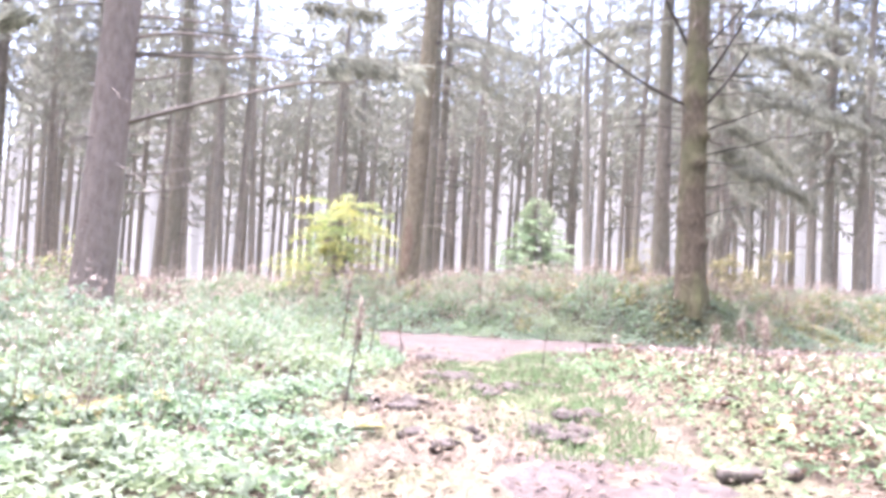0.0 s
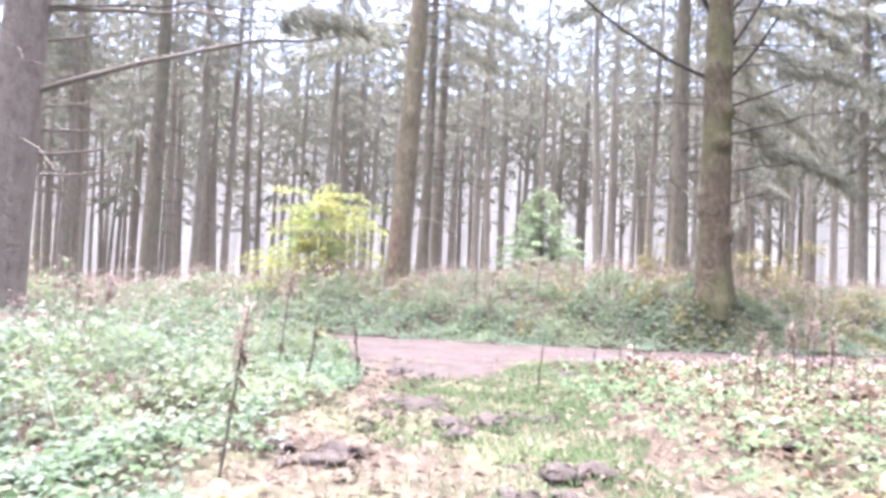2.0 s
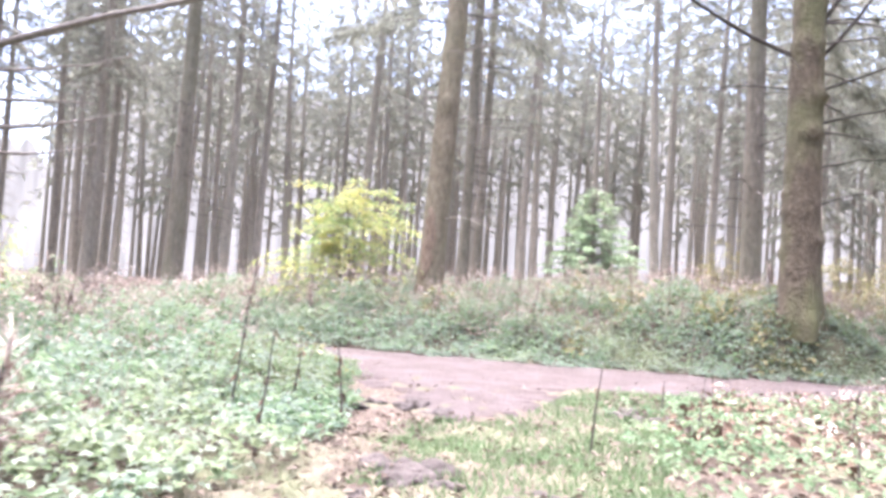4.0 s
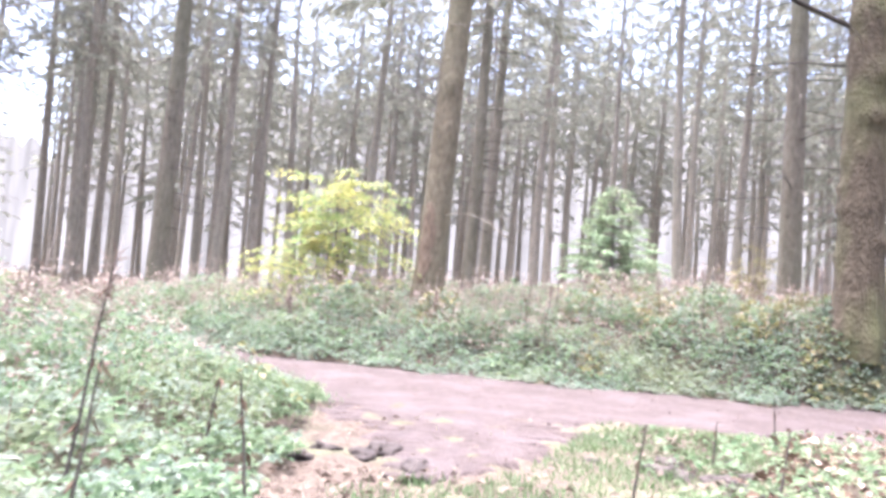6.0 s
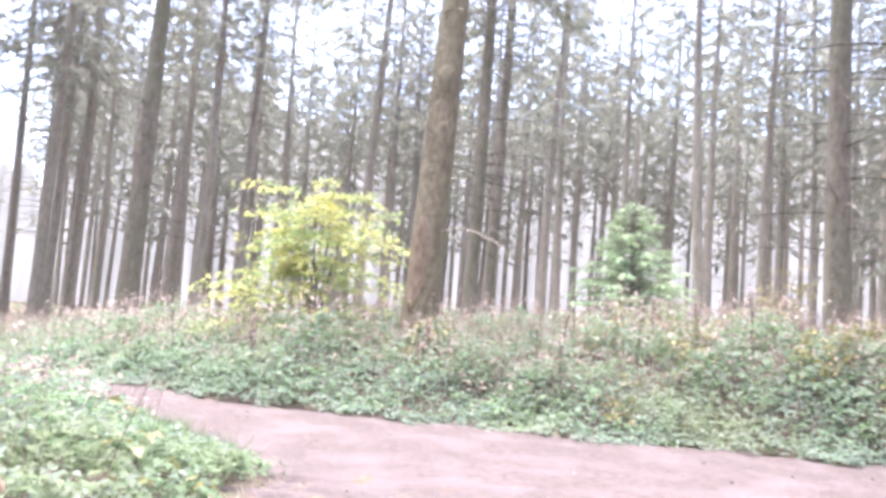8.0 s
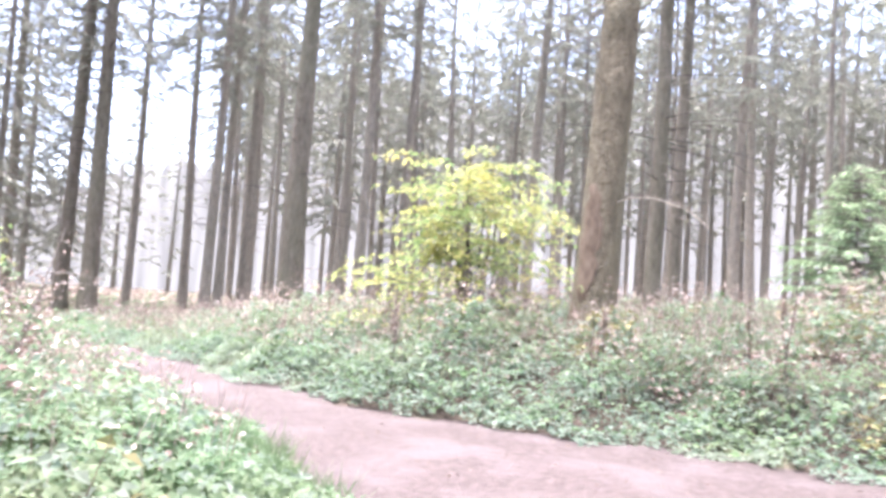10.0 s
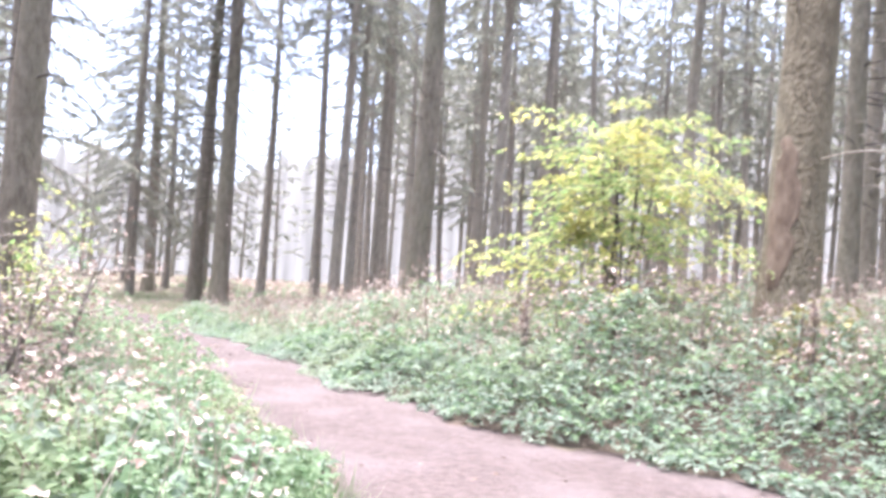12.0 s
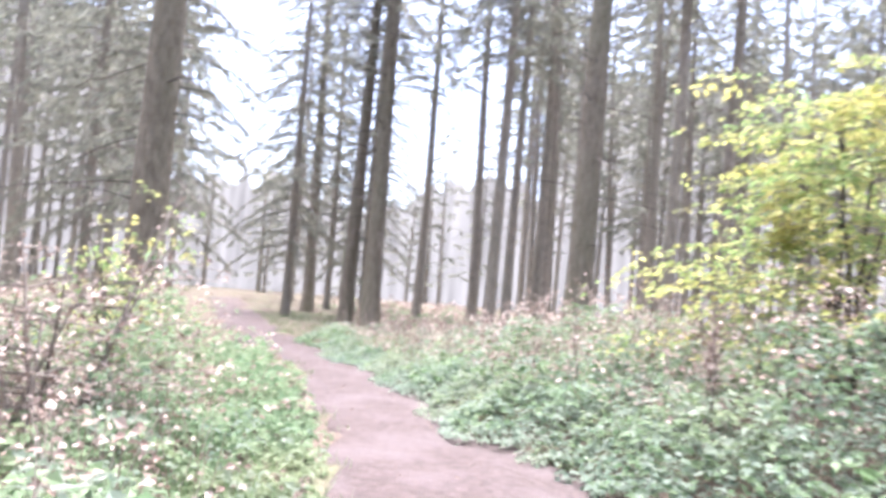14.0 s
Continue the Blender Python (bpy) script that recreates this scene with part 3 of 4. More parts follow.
for z, az, ln_ in ((5.2, 0.08, 5.4), (5.7, 0.3, 5.6), (6.3, 0.0, 4.6), (6.1, 2.8, 3.0)):
    needle_bough(lt, ax, z, az, ln_, 0.1, 0.1, 0.022, 0.68, 460)
for x, y, dia, lean, low, label in ((-11.6, 32.9, 0.74, 0.02, 1, "large spruce with smooth brown trunk beyond the brambles"), (8.0, 28.0, 0.62, 0.0, 0, "straight red-brown spruce behind the mossy tree"), (-0.6, 31.0, 0.42, 0.0, 2, "dark spruce close behind the scarred tree"), (-0.3, 36.0, 0.44, 0.0, 3, "slim dark spruce close to its twin"), (-19.5, 33.2, 0.62, 0.012, 2, "dark spruce with flared roots beside the path"), (-21.05, 33.5, 0.5, 0.012, 0, "dark spruce with flared roots beside the path"), (-27.4, 36.9, 0.5, 0.0, 2, "dark spruce with many thin dead twigs by the clearing"), (-14.0, 22.5, 0.68, 0.015, 3, "thick spruce rising from the bushes, shade painted into its dark bark")):
    # darker bark: brown of its own, plus the backlit trunks' shade put into the colour
    ob, ax = big_tree("spruce_tree", x, y, dia, 26, BARK_BROWN_SHADED if "dark" in label or "brown" in label else BARK, label, CROWNS[low], lean, 18)
    for k in range(22):
        limb(ob, ax, rng.uniform(2.5, 11), rng.uniform(0, 6.28), rng.uniform(0.6, 2.4), rng.uniform(-0.1, 0.25), 0.15, 0.019, LIMB, forks=1)
# unseen spruces added on both sides, their crowns dim the thicket and weeds
for x, y in ((-9.8, 11.0), (-12.5, 15.0), (10.5, 9.2), (9.2, 4.2), (12.6, 13.0), (7.0, -1.0)):
    forest_tree(x, y, 0.5, CROWNS[rng.integers(4)], "unseen plantation spruce added to shade the ground beside the walk", "plantation spruces", rng.uniform(0.95, 1.05))
for x, y, k in ((-24.0, 33.2, 0), (-29.0, 41.5, 0), (12.4, 34.5, 0), (-17.6, 24.5, 0), (-30.5, 40.5, 1), (-24.5, 26.0, 0), (-34, 33, 1), (-38, 44, 0)):
    forest_tree(x, y, 0.36, LOW_CROWNS[k], "bushy spruce with drooping needled boughs", "drooping spruces", rng.uniform(0.9, 1.1))


# ---- saplings and shrubs ----
def leafy_bush(name, x, y, height, width, stems, leaves, leaf, material, label, category):
    root = tagged(new(name), label, category)
    root.location = (x, y, float(land(x, y)) - 0.03)
    pos, dirs = [], []
    for s in range(stems):
        a = rng.uniform(0, 6.28)
        main = twig_line(np.array([rng.normal(0, 0.12), rng.normal(0, 0.12), 0]), a, width * rng.uniform(0.08, 0.22), height / (width * 0.2) * rng.uniform(0.7, 1.0), 0.0, 12, 0.05)
        main[:, 2] = np.linspace(0, height * (1.0 if s == 0 else rng.uniform(0.5, 0.95)), 12)
        main[:, :2] += np.array([math.cos(a), math.sin(a)]) * (np.linspace(0, 1, 12) ** 1.5 * width * rng.uniform(0.02, 0.2))[:, None]
        v, f = tube(main, np.linspace(0.028, 0.005, 12), 6, 0.05)
        part("stem", mesh_of("stem", v, f, DEADWOOD, True), root)
        bits = []
        for b in range(17):
            u = rng.uniform(0.1, 1.0)
            i = int(u * 11)
            ln_ = width * 0.42 * (1.15 - 0.9 * abs(u - 0.4)) * rng.uniform(0.35, 1.1)
            line = twig_line(main[i].copy(), rng.uniform(0, 6.28), ln_, rng.uniform(0.05, 0.35), rng.uniform(0.05, 0.3), 7, 0.05)
            bits.append(tube(line, np.linspace(0.009, 0.002, 7), 3))
            k = int(leaves / stems / 17)
            at = rng.uniform(0.15, 1, k) * 6
            i0 = np.minimum(at.astype(int), 5)
            pos.append(line[i0] + (line[i0 + 1] - line[i0]) * (at - i0)[:, None] + rng.normal(0, 0.06, (k, 3)))
            d = line[i0 + 1] - line[i0]
            d /= np.linalg.norm(d, axis=1)[:, None]
            dirs.append(d + rng.normal(0, 0.7, (k, 3)) * np.array([1, 1, 0.8]))
        v, f = join(bits)
        tagged(part("brushwood", mesh_of("brushwood", v, f, DEADWOOD), root), kind="stuff")
    pos, dirs = np.concatenate(pos), np.concatenate(dirs)
    n = len(pos)
    v, f = leaves_at(pos, dirs, unit(n, 0.6), rng.uniform(0.7, 1.25, n) * leaf, rng.uniform(0.45, 0.65, n) * leaf, 0.12)
    tagged(part("foliage", mesh_of("foliage", v, f, material), root), kind="stuff")
    return root


def tiered_sapling(name, x, y, height, reach, label, category):
    """Several thin stems whose side twigs spread in flat, nearly level tiers of leaves."""
    root = tagged(new(name), label, category)
    root.location = (x, y, float(land(x, y)) - 0.03)
    pos, dirs, nor = [], [], []
    for s in range(7):
        a = s * 0.9 + rng.normal(0, 0.2)
        top = height * (1.0 if s == 0 else rng.uniform(0.62, 0.98))
        t = np.linspace(0, 1, 12)
        out = reach * (0.08 if s == 0 else rng.uniform(0.08, 0.3))
        main = np.stack([out * math.cos(a) * t ** 1.4, out * math.sin(a) * t ** 1.4, top * t], -1) + np.append(rng.normal(0, 0.08, 2), 0)
        main[:, :2] += np.cumsum(rng.normal(0, 0.018, (12, 2)), 0)
        v, f = tube(main, np.linspace(0.026, 0.004, 12), 6, 0.05)
        part("stem", mesh_of("stem", v, f, LIMB, True), root)
        bits = []
        for b in range(21):
            u = rng.uniform(0.1, 1.0)
            ln_ = reach * rng.uniform(0.3, 0.85) * (1.05 - 0.5 * u)
            az = a + rng.normal(0, 1.3)
            line = twig_line(main[int(u * 11)].copy(), az, ln_, rng.uniform(0.0, 0.35), rng.uniform(0.15, 0.4), 7, 0.05)
            bits.append(tube(line, np.linspace(0.008, 0.002, 7), 3))
            flat = np.array([rng.normal(0, 0.15), rng.normal(0, 0.15), 1.0])
            for side in range(9):
                j = min(2 + side // 2, 6)
                turn = az + (1 if side % 2 else -1) * rng.uniform(0.5, 1.0)
                sub = twig_line(line[j].copy(), turn, ln_ * rng.uniform(0.2, 0.45), rng.uniform(-0.08, 0.12), 0.2, 5, 0.04)
                bits.append(tube(sub, np.linspace(0.004, 0.0015, 5), 3))
                k = 8
                at = rng.uniform(0.1, 1, k) * 4
                i0 = np.minimum(at.astype(int), 3)
                step = sub[i0 + 1] - sub[i0]
                pos.append(sub[i0] + step * (at - i0)[:, None] + rng.normal(0, 0.03, (k, 3)))
                step /= np.linalg.norm(step, axis=1)[:, None]
                across = np.cross(step, flat) * rng.choice([-1, 1], k)[:, None]
                dirs.append(step * 0.7 + across * rng.uniform(0.3, 1.0, (k, 1)) + np.array([0, 0, -0.15]))
                nor.append(flat + rng.normal(0, 0.5, (k, 3)))
        v, f = join(bits)
        tagged(part("brushwood", mesh_of("brushwood", v, f, DEADWOOD), root), kind="stuff")
    pos, dirs, nor = map(np.concatenate, (pos, dirs, nor))
    n = len(pos)
    size = rng.uniform(0.065, 0.11, n)
    v, f = leaves_at(pos, dirs, nor, size, size * 0.58, 0.1)
    tagged(part("foliage", mesh_of("foliage", v, f, BEECH), root), kind="stuff")
    return root


tiered_sapling("beech_sapling", -3.15, 24.5, 3.65, 2.6, "young beech sapling with yellow-green autumn leaves", "sapling")
leafy_bush("shrub", -10.1, 20.2, 2.5, 2.3, 5, 850, 0.095, BEECH, "straggly green and yellow shrub beside the path", "shrub")
leafy_bush("shrub", 10.3, 25.6, 2.0, 2.6, 5, 2600, 0.09, YELLOWING, "low yellowing shrub behind the mossy tree", "shrub")
leafy_bush("shrub", 9.2, 36.5, 2.9, 2.6, 5, 2000, 0.1, YELLOWING, "thin orange-yellow shrub among far trunks", "shrub")
leafy_bush("shrub", -8.4, 17.8, 1.9, 2.6, 6, 700, 0.08, WITHERED, "withered pinkish brown shrub by the path", "shrub")
leafy_bush("shrub", -6.8, 18.2, 2.0, 2.2, 7, 900, 0.07, WITHERED, "tall withered shrub with pale brown seed heads", "shrub")

young = tagged(new("fir_sapling"), "young bushy fir with blue-green needles", "sapling")
young.location = (3.7, 30.6, float(land(3.7, 30.6)) - 0.05)
yc = crown_mesh("crown", 0.15, 3.8, 1.95, 165, 84, NEEDLES_YOUNG, 0.1, 0, 0.12, (0.14, 0.36))
part("trunk", trunk_mesh("trunk", 3.6, 0.05, DEADWOOD, 8, 0.2, 0.02, 10)[0], young)
part("crown", yc[0], young)
tagged(part("bough", yc[1], young), kind="stuff")


# ---- undergrowth ----
def scatter(n, x0, x1, y0, y1, keep):
    x, y = rng.uniform(x0, x1, n), rng.uniform(y0, y1, n)
    ok = rng.uniform(0, 1, n) < keep(x, y)
    return x[ok], y[ok]


def thicket(name, n, x0, x1, y0, y1, keep, tall, leaf, material, label, category="undergrowth", lobes=3, tilt=0.55):
    """Leaves in threes on a hummocky mass, each set on its own height."""
    x, y = scatter(n, x0, x1, y0, y1, keep)
    top = tall(x, y) * (0.8 + 0.45 * clumps(x * 1.6, y * 1.6))
    z = land(x, y) + np.maximum(top, 0.05) * rng.uniform(0.12, 1.0, len(x)) ** 0.55
    pieces = []
    a = rng.uniform(0, 6.28, len(x))
    for k in range(lobes):
        b = a + (k - (lobes - 1) / 2) * 1.25 + rng.normal(0, 0.2, len(x))
        d = np.stack([np.cos(b), np.sin(b), rng.normal(-0.1, 0.35, len(x))], -1)
        size = rng.uniform(0.6, 1.3, len(x)) * leaf * (1.2 if k == lobes // 2 else 0.95)
        p = np.stack([x, y, z], -1) + d * 0.15 * leaf + rng.normal(0, 0.01, (len(x), 3))
        pieces.append(leaves_at(p, d, unit(len(x), tilt), size, size * 0.72, 0.18))
    v, f = join(pieces)
    return tagged(new(name, mesh_of(name, v, f, material)), label, category, kind="stuff")


def off_path(x, y, m=0.1):
    return (y > far_edge(x) + m) | (y < near_edge(x) - m)


def left_zone(x, y):
    edge = np.interp(y, [0, 4, 7, 10, 13, 15.5, 17.5, 20], [-0.1, -0.2, -0.7, -0.6, -0.75, -1.2, -2.2, -5.5]) + 0.25 * clumps(x, y * 1.4)
    return ((x < edge) & (y < near_edge(x) - 0.15)) * np.clip(0.75 + 0.4 * clumps(x, y), 0.25, 1)


def left_tall(x, y):
    return np.interp(near_edge(x) - y, [0, 0.3, 1.1, 2.4], [0.1, 0.25, 0.62, 1.0]) * 0.95 * np.interp(x, [-9, -5, -3, -1.2, -0.4], [1.15, 1.0, 0.75, 0.5, 0.2]) * np.interp(y, [2, 6, 9, 14, 19], [0.6, 0.75, 0.95, 0.9, 0.8])


def bank_zone(x, y):
    return (y > far_edge(x) - 0.05) * np.interp(y - far_edge(x), [0, 1, 5, 10, 16], [1, 1, 0.9, 0.5, 0.25]) * np.clip(0.8 + 0.4 * clumps(x, y), 0.3, 1)


def bank_tall(x, y):
    return np.interp(y - far_edge(x), [0, 0.25, 1.0, 4, 9], [0.15, 0.35, 0.6, 0.7, 0.5]) * np.interp(x, [-16, -9, -4, 2, 6], [0.5, 0.8, 1.0, 1.0, 0.75])


def right_zone(x, y):
    edge = np.interp(y, [0, 5, 8, 12, 15, 17], [2.6, 3.0, 2.7, 2.5, 3.6, 6.0]) + 0.3 * clumps(x, y)
    return ((x > edge) & (y < near_edge(x) - 0.5)) * np.clip(0.55 + 0.5 * clumps(x, y), 0.1, 1)


thicket("bramble_thicket", 46000, -11, 0.4, 1.5, 20, lambda x, y: left_zone(x, y) * np.interp(y, [11.5, 14.5], [1, 0.3]), left_tall, 0.068, BRAMBLE_PALE, "pale green bramble and nettle thicket", "brambles")
thicket("bramble_thicket", 48000, -11, 0.4, 1.5, 20, left_zone, lambda x, y: left_tall(x, y) * 0.85, 0.075, BRAMBLE, "dark green bramble leaves low in the thicket", "brambles")
thicket("yellow_weeds", 4500, -9, 0, 4, 14.5, lambda x, y: left_zone(x, y) * (clumps(x * 0.7, y * 0.7 + 3) > 0.25), lambda x, y: left_tall(x, y) * 1.12, 0.09, YELLOWING, "yellowing weed leaves above the brambles", "weeds")
thicket("bramble_bank", 86000, -15, 18, 19.6, 34, bank_zone, bank_tall, 0.066, BRAMBLE, "green bramble bank along the path", "brambles")
thicket("bramble_bank", 42000, -15, 18, 19.6, 34, bank_zone, lambda x, y: bank_tall(x, y) * 1.1, 0.07, BRAMBLE_PALE, "pale bramble leaves along the path bank", "brambles")
thicket("yellow_weeds", 17000, -1, 15, 20.0, 26, lambda x, y: bank_zone(x, y) * (clumps(x, y + 9) > 0.0), lambda x, y: bank_tall(x, y) * 1.1, 0.085, YELLOWING, "yellow and tan weed leaves on the bank", "weeds")
thicket("bramble_bank", 40000, -13, 16, 19.5, 26, lambda x, y: (y > far_edge(x) - 0.22 + 0.12 * clumps(x * 3, y * 3)) & (y < far_edge(x) + 1.7), lambda x, y: np.interp(y - far_edge(x), [-0.25, 0.6], [0.08, 0.34]), 0.062, BRAMBLE_PALE, "pale green ground leaves on the bank face", "brambles")
thicket("ground_leaves", 26000, -13, -1.2, 15, 25, lambda x, y: (y < near_edge(x) - 0.06 - 0.15 * np.abs(clumps(x * 3, y * 3))) & (y > near_edge(x) - 1.3), lambda x, y: np.interp(near_edge(x) - y, [0.05, 1.2], [0.05, 0.25]), 0.062, BRAMBLE, "green ground leaves along the path edge", "weeds")
thicket("nettles", 9000, -9, 14, 20, 28, lambda x, y: bank_zone(x, y) * (clumps(x * 1.3 + 5, y * 1.3) > 0.1), lambda x, y: bank_tall(x, y) * 1.2, 0.085, GRASS, "fresh light green nettles among the bank brambles", "weeds")
thicket("withered_weeds", 36000, -14, 18, 21.0, 33, lambda x, y: bank_zone(x, y) * (y > far_edge(x) + 0.7), lambda x, y: bank_tall(x, y) * 1.65, 0.05, WITHERED, "pinkish brown withered weed heads on the bank", "weeds", 3, 0.9)
thicket("withered_weeds", 5000, -10, -1.5, 7, 19, lambda x, y: left_zone(x, y) * (x < -2.5), lambda x, y: left_tall(x, y) * 1.3, 0.05, WITHERED, "pinkish brown withered weed heads above brambles", "weeds", 3, 0.9)
thicket("dock_leaves", 3000, 2.3, 13, 3, 19, right_zone, lambda x, y: 0.26 + 0 * x, 0.11, BRAMBLE, "broad green weed leaves on disturbed soil", "weeds", 3)
thicket("dock_leaves", 9000, 1.9, 13, 3, 19, lambda x, y: np.clip(right_zone(x + 0.9, y) + 0.1, 0, 1) * (y < near_edge(x) - 0.2), lambda x, y: 0.2 + 0 * x, 0.07, BRAMBLE, "low green weeds on disturbed soil", "weeds")
thicket("withered_weeds", 4500, 2.3, 14, 3, 19, right_zone, lambda x, y: 0.45 + 0 * x, 0.06, WITHERED, "dry brown weeds on disturbed soil", "weeds", 3, 0.9)
thicket("dry_weeds", 5000, 1.8, 13, 4, 19, lambda x, y: np.clip(right_zone(x + 0.5, y), 0, 1), lambda x, y: 0.32 + 0 * x, 0.07, DRYLEAF, "dark withered leaves among weeds on churned soil", "weeds", 3, 0.9)
thicket("forest_floor_plants", 22000, -34, 34, 26, 60, lambda x, y: (y > far_edge(x) + 5) * np.clip(0.5 + 0.5 * clumps(x, y), 0.05, 1), lambda x, y: 0.45 + 0 * x, 0.16, WITHERED, "brown bracken and dry weeds between trunks", "undergrowth", 3, 0.8)
thicket("forest_floor_plants", 12000, -34, 34, 26, 60, lambda x, y: (y > far_edge(x) + 5) * np.clip(0.5 + 0.5 * clumps(x, y + 20), 0.05, 1), lambda x, y: 0.4 + 0 * x, 0.15, BRAMBLE, "low green plants between trunks", "undergrowth", 3, 0.6)

for count, share, leaf, material, label in ((11000, 1.0, 0.075, BRAMBLE, "chest-high green bramble thicket beside the path bend"), (5500, 1.2, 0.055, WITHERED, "withered pinkish weeds standing over the brambles")):
    thicket("roadside_thicket", count, -13, -6.2, 14, 22, lambda x, y: (near_edge(x) - y > 0.35) * np.clip(0.75 + 0.5 * clumps(x, y), 0.2, 1), lambda x, y: share * np.interp(near_edge(x) - y, [0.35, 1.8], [0.3, 1.15]), leaf, material, label, "brambles", 3, 0.7)


def litter(name, n, x0, x1, y0, y1, keep, size, material, label):
    x, y = scatter(n, x0, x1, y0, y1, keep)
    a = rng.uniform(0, 6.28, len(x))
    d = np.stack([np.cos(a), np.sin(a), rng.normal(0.05, 0.2, len(x))], -1)
    s = rng.uniform(0.5, 1.3, len(x)) * size
    v, f = leaves_at(np.stack([x, y, land(x, y) + rng.uniform(0.03, 0.09, len(x))], -1), d, unit(len(x), 0.4), s, s * 0.6, 0.2)
    return tagged(new(name, mesh_of(name, v, f, material)), label, "leaves", kind="stuff")


litter("leaf_litter", 17000, -3, 7, 1.5, 16, lambda x, y: (y < near_edge(x)) * np.where((x > 0.2) & (x < 2.3), 0.3, 0.8) * np.where((np.abs(x - 0.4) < 1.7) & (y > 12.6), 0.06, 1.0), 0.08, LITTER, "tan fallen leaves and dry grass on the ground")
litter("leaf_litter", 2600, -12, 12, 14, 27, lambda x, y: ((y > near_edge(x)) & (y < far_edge(x))) * 0.4, 0.045, LITTER, "a few fallen leaves on the red path")


def grass(name, n, x0, x1, y0, y1, keep, tall, label, material=None, lean=0.45, width=0.012):
    x, y = scatter(n, x0, x1, y0, y1, keep)
    d = unit(len(x), lean)
    s = rng.uniform(0.5, 1.2, len(x)) * tall
    v, f = leaves_at(np.stack([x, y, land(x, y)], -1), d, unit(len(x), 1.0), s, width, 0.1, 0.012)
    return tagged(new(name, mesh_of(name, v, f, material or GRASS)), label, "grass", kind="stuff")


def lawn(x, y):
    mid = np.interp(y, [5.8, 8, 10, 12, 14, 16], [1.2, 0.9, 0.9, 1.2, 2.3, 3.0])
    half = np.interp(y, [5.8, 8, 10, 12, 14, 15.4, 16.2], [0.5, 0.8, 1.0, 1.3, 1.5, 1.9, 1.2])
    spur = np.abs(x - 0.4) > np.interp(y, [12.4, 13.5, 16.5], [0.2, 0.7, 1.6])
    return (np.abs(x - mid) < half + 0.2 * clumps(x * 2, y * 2)) * np.where(y > 12.6, spur, True) * np.clip(0.65 + 0.5 * clumps(x * 1.5, y * 1.5), 0.1, 1)


grass("grass_patch", 95000, -1, 6, 5.8, 16.4, lawn, 0.09, "short bright green grass between worn patches")
grass("dry_grass", 30000, -1.2, 7.5, 3.0, 16.0, lambda x, y: (y < near_edge(x) - 0.2) * np.clip(0.55 + 0.6 * clumps(x * 1.7 + 4, y * 1.7), 0.05, 1) * np.where(np.abs(x - 0.4) < 1.5, np.where(y > 12.8, 0.05, 1.0), 1.0) * np.where((np.abs(x - 1.25) < 0.9) & (y < 5.8), 0.1, 1.0) * np.where(lawn(x, y) > 0, 0.2, 1.0), 0.11, "matted pale straw and short grass on trampled ground", STRAW, 0.9, 0.011)
grass("grass_verge", 12000, -14, 4, 12, 27, lambda x, y: (np.abs(y - near_edge(x) + 0.35) < 0.45) * (x < -1.0) * 1.0, 0.12, "grassy verge along the path")
grass("grass_verge", 30000, -26, -6, 21, 36, lambda x, y: (y > far_edge(x)) * (y < far_edge(x) + np.interp(x, [-26, -12, -6], [6, 2.0, 0.5])) * 0.9, 0.12, "mown looking grass beside the path near the clearing")
# the clearing's open-sky brightness is put into the grass by the paler straw colour
grass("grass_verge", 40000, -50, -16, 26, 60, lambda x, y: (y > far_edge(x) + 0.1), 0.12, "grass of the open clearing, its brightness painted as pale straw colour", STRAW)


grass("dry_stems", 16000, -13, 13, 20, 31, lambda x, y: (y > far_edge(x) + 0.5) * np.interp(y - far_edge(x), [0.5, 2, 6, 10], [0.3, 1, 0.7, 0.3]), 0.95, "pale dry weed stems standing over the bank", WITHERED, 0.3, 0.006)
grass("dry_stems", 6000, -10.5, -1.5, 5, 20, lambda x, y: left_zone(x, y) * np.interp(x, [-10, -3, -1.5], [1, 0.6, 0.2]) * (near_edge(x) - y > 1.0), 1.0, "pale dry weed stems standing over the brambles", WITHERED, 0.3, 0.005)
grass("grass_patch", 7000, -5.2, -1.6, 15.6, 18.6, lambda x, y: (np.hypot((x + 3.4) / 1.5, (y - 17.0) / 1.0) < 1 + 0.25 * clumps(x * 2, y * 2)) & (y < near_edge(x) - 0.1), 0.3, "yellow-green grass tuft beside the path", GRASS, 0.5, 0.009)
grass("tall_grass", 9000, -9, 0.2, 11, 19.5, lambda x, y: left_zone(x, y) * (near_edge(x) - y < 3.0), 0.4, "long pale green grass at the thicket edge", GRASS, 0.5, 0.008)


# ---- mud clods, logs, stems ----
def clod(x, y, size, label="dark lump of churned soil", name="soil_clod", category="soil", group="churned soil lumps"):
    bm = bmesh.new()
    bmesh.ops.create_icosphere(bm, subdivisions=3, radius=1)
    off = Vector(rng.uniform(-50, 50, 3).tolist())
    for v in bm.verts:
        k = 1 + 0.6 * noise.noise(v.co * 1.6 + off) + 0.4 * noise.noise(v.co * 4.5 + off)
        v.co = Vector((v.co.x * k * size * 1.3, v.co.y * k * size, v.co.z * k * size * 0.55))
    me = bpy.data.meshes.new(name)
    bm.to_mesh(me)
    bm.free()
    me.materials.append(MUD)
    me.shade_smooth()
    ob = tagged(new(name, me), label, category, group)
    ob.matrix_basis = pose(x, y, float(land(x, y)) + size * 0.12, 0, 0, rng.uniform(0, 360))
    return ob


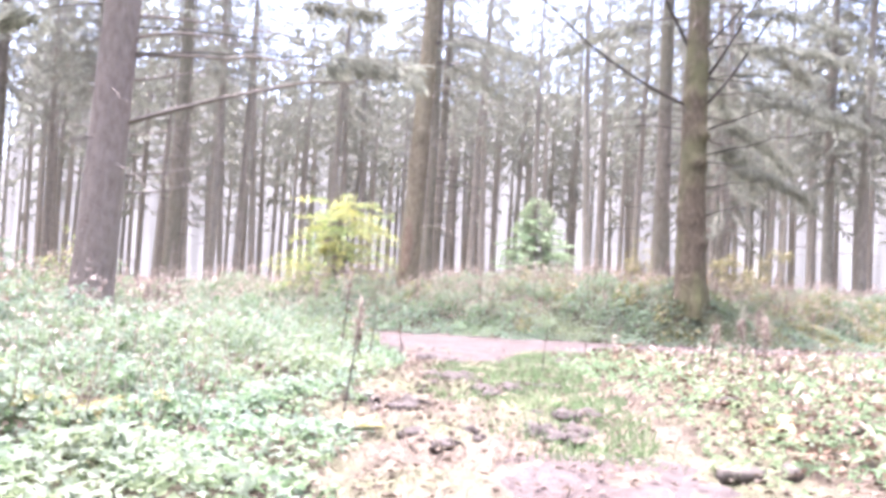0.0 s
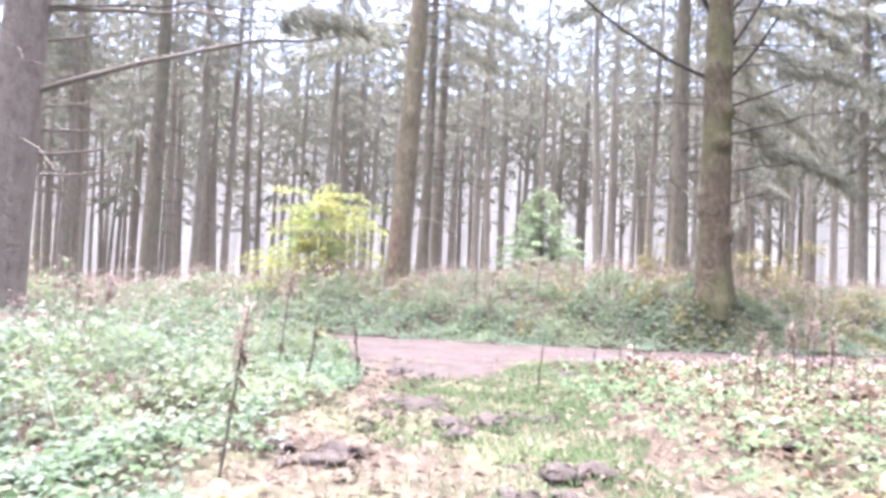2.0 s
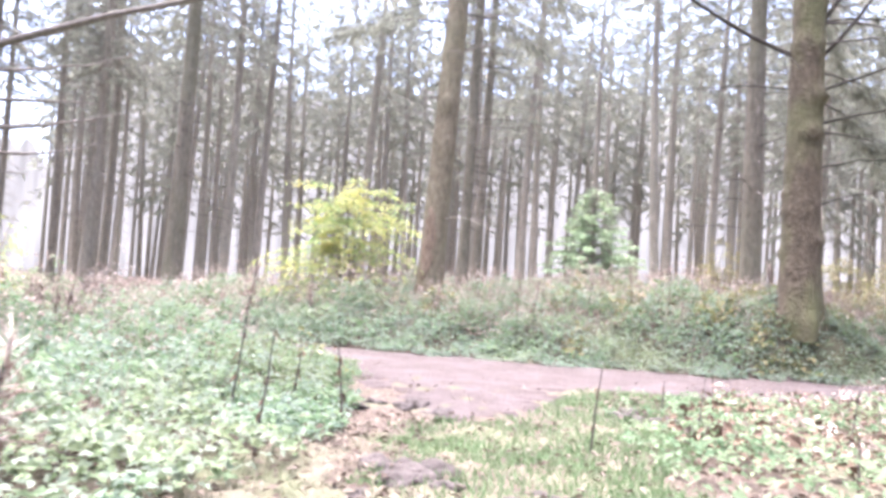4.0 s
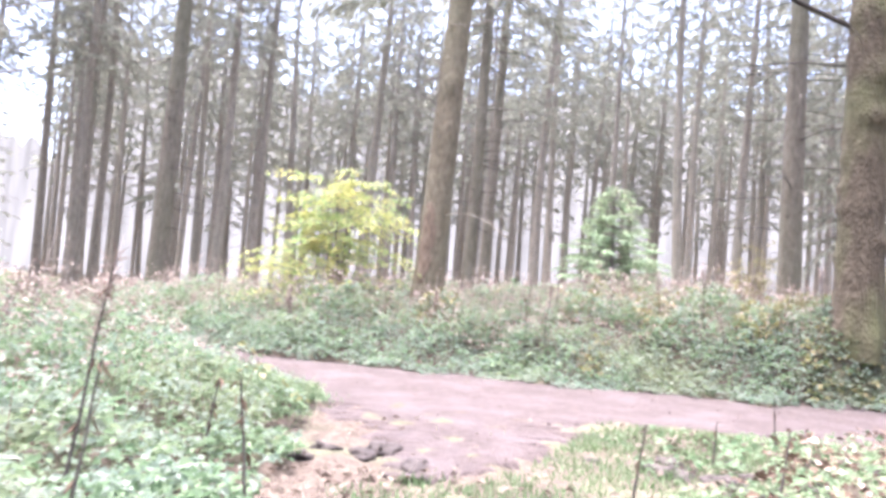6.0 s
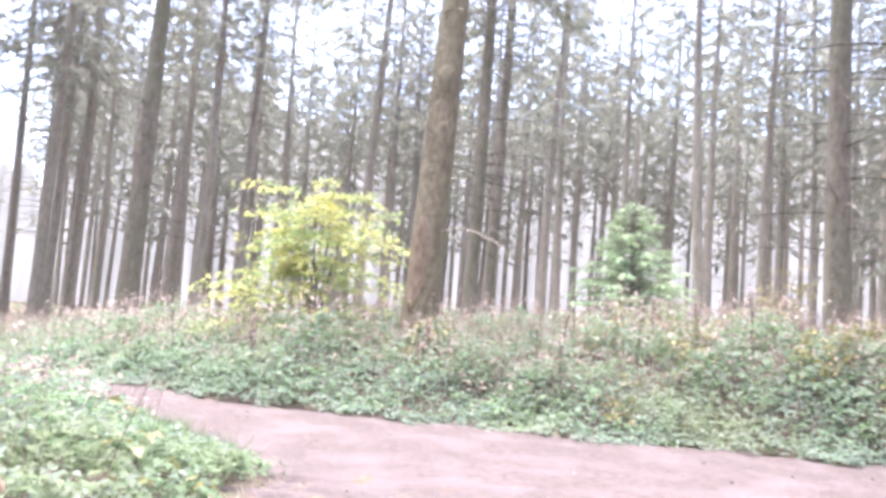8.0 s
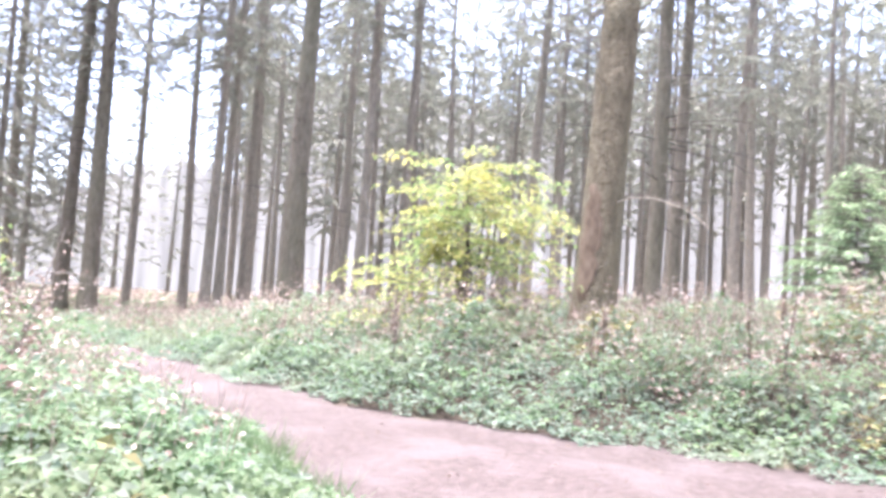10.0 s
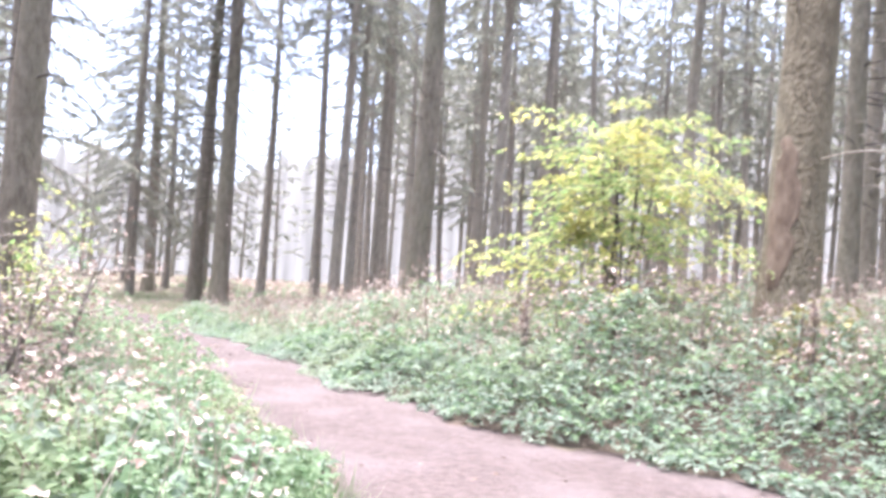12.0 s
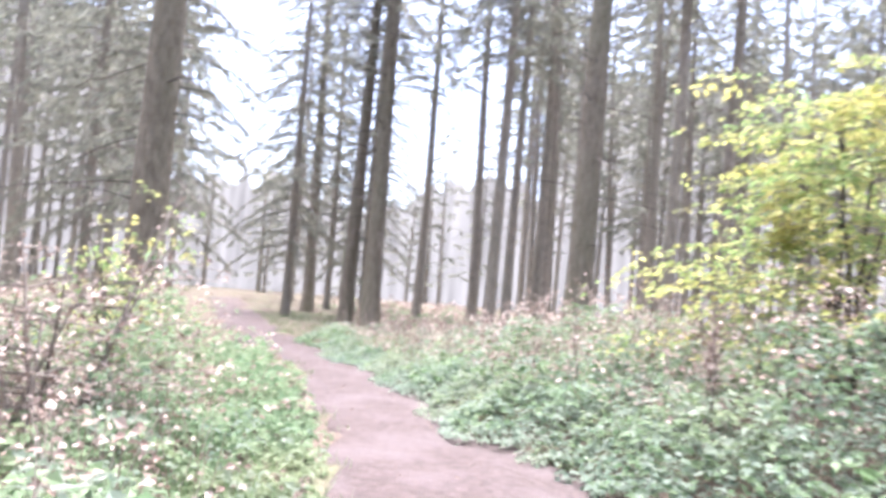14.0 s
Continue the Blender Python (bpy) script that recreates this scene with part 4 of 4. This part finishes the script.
CLODS = [(1.16, 7.45), (1.26, 6.68), (0.41, 6.58), (0.37, 10.0), (0.3, 9.04), (2.19, 14.0), (1.24, 9.43), (0.29, 9.66), (2.45, 13.3), (4.09, 14.4), (-0.22, 13.2), (-0.58, 7.97), (1.01, 6.95), (3.85, 8.2), (4.08, 7.5), (2.7, 13.6), (3.2, 13.9), (2.9, 13.1)]
for x, y in CLODS:
    for k in range(6):
        clod(x + rng.normal(0, 0.26), y + rng.normal(0, 0.22), rng.uniform(0.04, 0.13))


def log(x, y, length, radius, az):
    t = np.linspace(-0.5, 0.5, 9) * length
    p = np.stack([t, 0.02 * np.sin(t * 9), 0 * t], -1)
    r = radius * (1 + 0.08 * rng.normal(0, 1, 9))
    r[0] = r[-1] = 0.01
    p[0, 0], p[-1, 0] = p[1, 0] + 0.004, p[-2, 0] - 0.004
    v, f = tube(p, r, 14, 0.04)
    ob = tagged(new("log", mesh_of("log", v, f, SNAG, True)), "short dark rotten log lying on litter", "log", "rotten logs")
    ob.matrix_basis = pose(x, y, float(land(x, y)) + radius * 0.75, 0, 0, az)


log(2.3, 5.75, 0.5, 0.055, 8)
log(2.72, 5.85, 0.24, 0.06, 75)
log(4.0, 7.6, 0.6, 0.06, -20)


def weed_stem(x, y, tall, label, leafy=6, head=False, lean=0.05):
    root = tagged(new("dead_weed_stem"), label, "weed", "dead weed stems")
    line = twig_line(np.zeros(3), rng.uniform(0, 6.28), tall * 0.12, 8, 0, 9, 0.3)
    line[:, 2] = np.linspace(-0.03, tall, 9)
    v, f = tube(line, np.linspace(0.012, 0.005, 9), 5, 0.08)
    part("stalk", mesh_of("stalk", v, f, SNAG, True), root)
    i = rng.integers(3, 9, leafy)
    d = rng.normal(0, 0.5, (leafy, 3))
    d[:, 2] = -1.0
    s = rng.uniform(0.05, 0.12, leafy)
    v, f = leaves_at(line[i] + rng.normal(0, 0.01, (leafy, 3)), d, rng.normal(0, 1, (leafy, 3)), s, s * 0.25, 0.2)
    tagged(part("dry_foliage", mesh_of("dry_foliage", v, f, DRYLEAF), root), kind="stuff")
    if head:
        k = 160
        at = np.clip(rng.normal(0.82, 0.1, k), 0.6, 1.0) * 8
        i0 = np.minimum(at.astype(int), 7)
        p = line[i0] + (line[i0 + 1] - line[i0]) * (at - i0)[:, None]
        d = rng.normal(0, 1, (k, 3))
        d[:, 2] += 0.6
        v, f = leaves_at(p, d, rng.normal(0, 1, (k, 3)), rng.uniform(0.05, 0.16, k), 0.008, 0.1, 0.03)
        tagged(part("seed_head", mesh_of("seed_head", v, f, WITHERED), root, "fluffy rust-brown seed head"), kind="stuff")
    root.location = (x, y, float(land(x, y)))
    return root


weed_stem(-0.82, 7.0, 1.1, "tall rust-brown willowherb stalk with fluffy head", 10, True)
weed_stem(-1.37, 10.9, 1.35, "tall dark dead stalk above the brambles", 10, True)
weed_stem(-0.48, 11.2, 0.75, "dead stalk hung with withered brown leaves", 14)
weed_stem(-1.31, 12.6, 0.6, "dead stalk hung with withered brown leaves", 14)
weed_stem(-0.89, 10.1, 0.9, "thin dark dead stalk above the brambles", 8)
weed_stem(1.55, 11.3, 0.7, "single thin dead stalk in the grass", 2)
for k in range(26):
    x, y = rng.uniform(-10.5, -5.0), rng.uniform(14.0, 20.0)
    if y < near_edge(x) - 2.0:
        weed_stem(x, y, rng.uniform(0.7, 1.15), "tall pinkish brown weed stalk over the brambles", 10, k % 3 > 0)
for x, y, tall in ((4.6, 11.6, 1.0), (5.1, 12.4, 1.1), (3.9, 11.0, 0.8), (5.6, 13.4, 1.0), (4.3, 10.2, 0.9)):
    weed_stem(x, y, tall, "rust-red dead willowherb stalk on disturbed soil", 8, True)
for k in range(34):
    x, y = rng.uniform(2.6, 9.0), rng.uniform(8.5, 15.5)
    weed_stem(x, y, rng.uniform(0.3, 0.75), "short dark dead weed stalk on disturbed soil", 4, k % 6 == 0)
for k in range(60):
    x = rng.uniform(-6, 11)
    y = float(far_edge(x)) + rng.uniform(0.8, 4.5)
    weed_stem(x, y, rng.uniform(0.7, 1.25), "brown dead weed stalk on the bramble bank", 6, k % 2 == 0)


def broad_plant(x, y, n, leaf, label):
    a = np.arange(n) * 2.4 + rng.normal(0, 0.3, n)
    d = np.stack([np.cos(a), np.sin(a), rng.uniform(0.1, 0.9, n)], -1)
    root = tagged(new("broadleaf_plant"), label, "plant", "broad-leaved plants")
    for k in range(n):
        s = leaf * rng.uniform(0.7, 1.2)
        t = np.linspace(0, 1, 6)
        side = np.array([-math.sin(a[k]), math.cos(a[k]), 0])
        mid = d[k] * (t * s)[:, None] * 1.3 - np.array([0, 0, 1]) * (0.5 * s * t ** 2)[:, None]
        w = s * 0.3 * np.sin(np.pi * np.clip(t * 0.9 + 0.08, 0, 1))
        v = np.concatenate([mid + side * w[:, None] + [0, 0, 0.02], mid, mid - side * w[:, None] + [0, 0, 0.02]])
        f = np.array([[i, i + 1, i + 7, i + 6] for i in range(5)] + [[i + 6, i + 7, i + 13, i + 12] for i in range(5)])
        part("leaf", mesh_of("leaf", v, f, BRAMBLE_PALE if k % 3 else YELLOWING, True), root)
    root.location = (x, y, float(land(x, y)) + 0.02)
    return root


broad_plant(-0.67, 6.6, 11, 0.2, "low plant with broad bright green leaves")
broad_plant(3.26, 7.1, 10, 0.22, "low plant with broad cream-green leaves")
broad_plant(3.5, 9.6, 9, 0.2, "low plant with broad cream-green leaves")
broad_plant(2.9, 8.6, 8, 0.18, "low plant with broad cream-green leaves")
broad_plant(-3.0, 15.2, 10, 0.2, "low plant with broad bright green leaves")
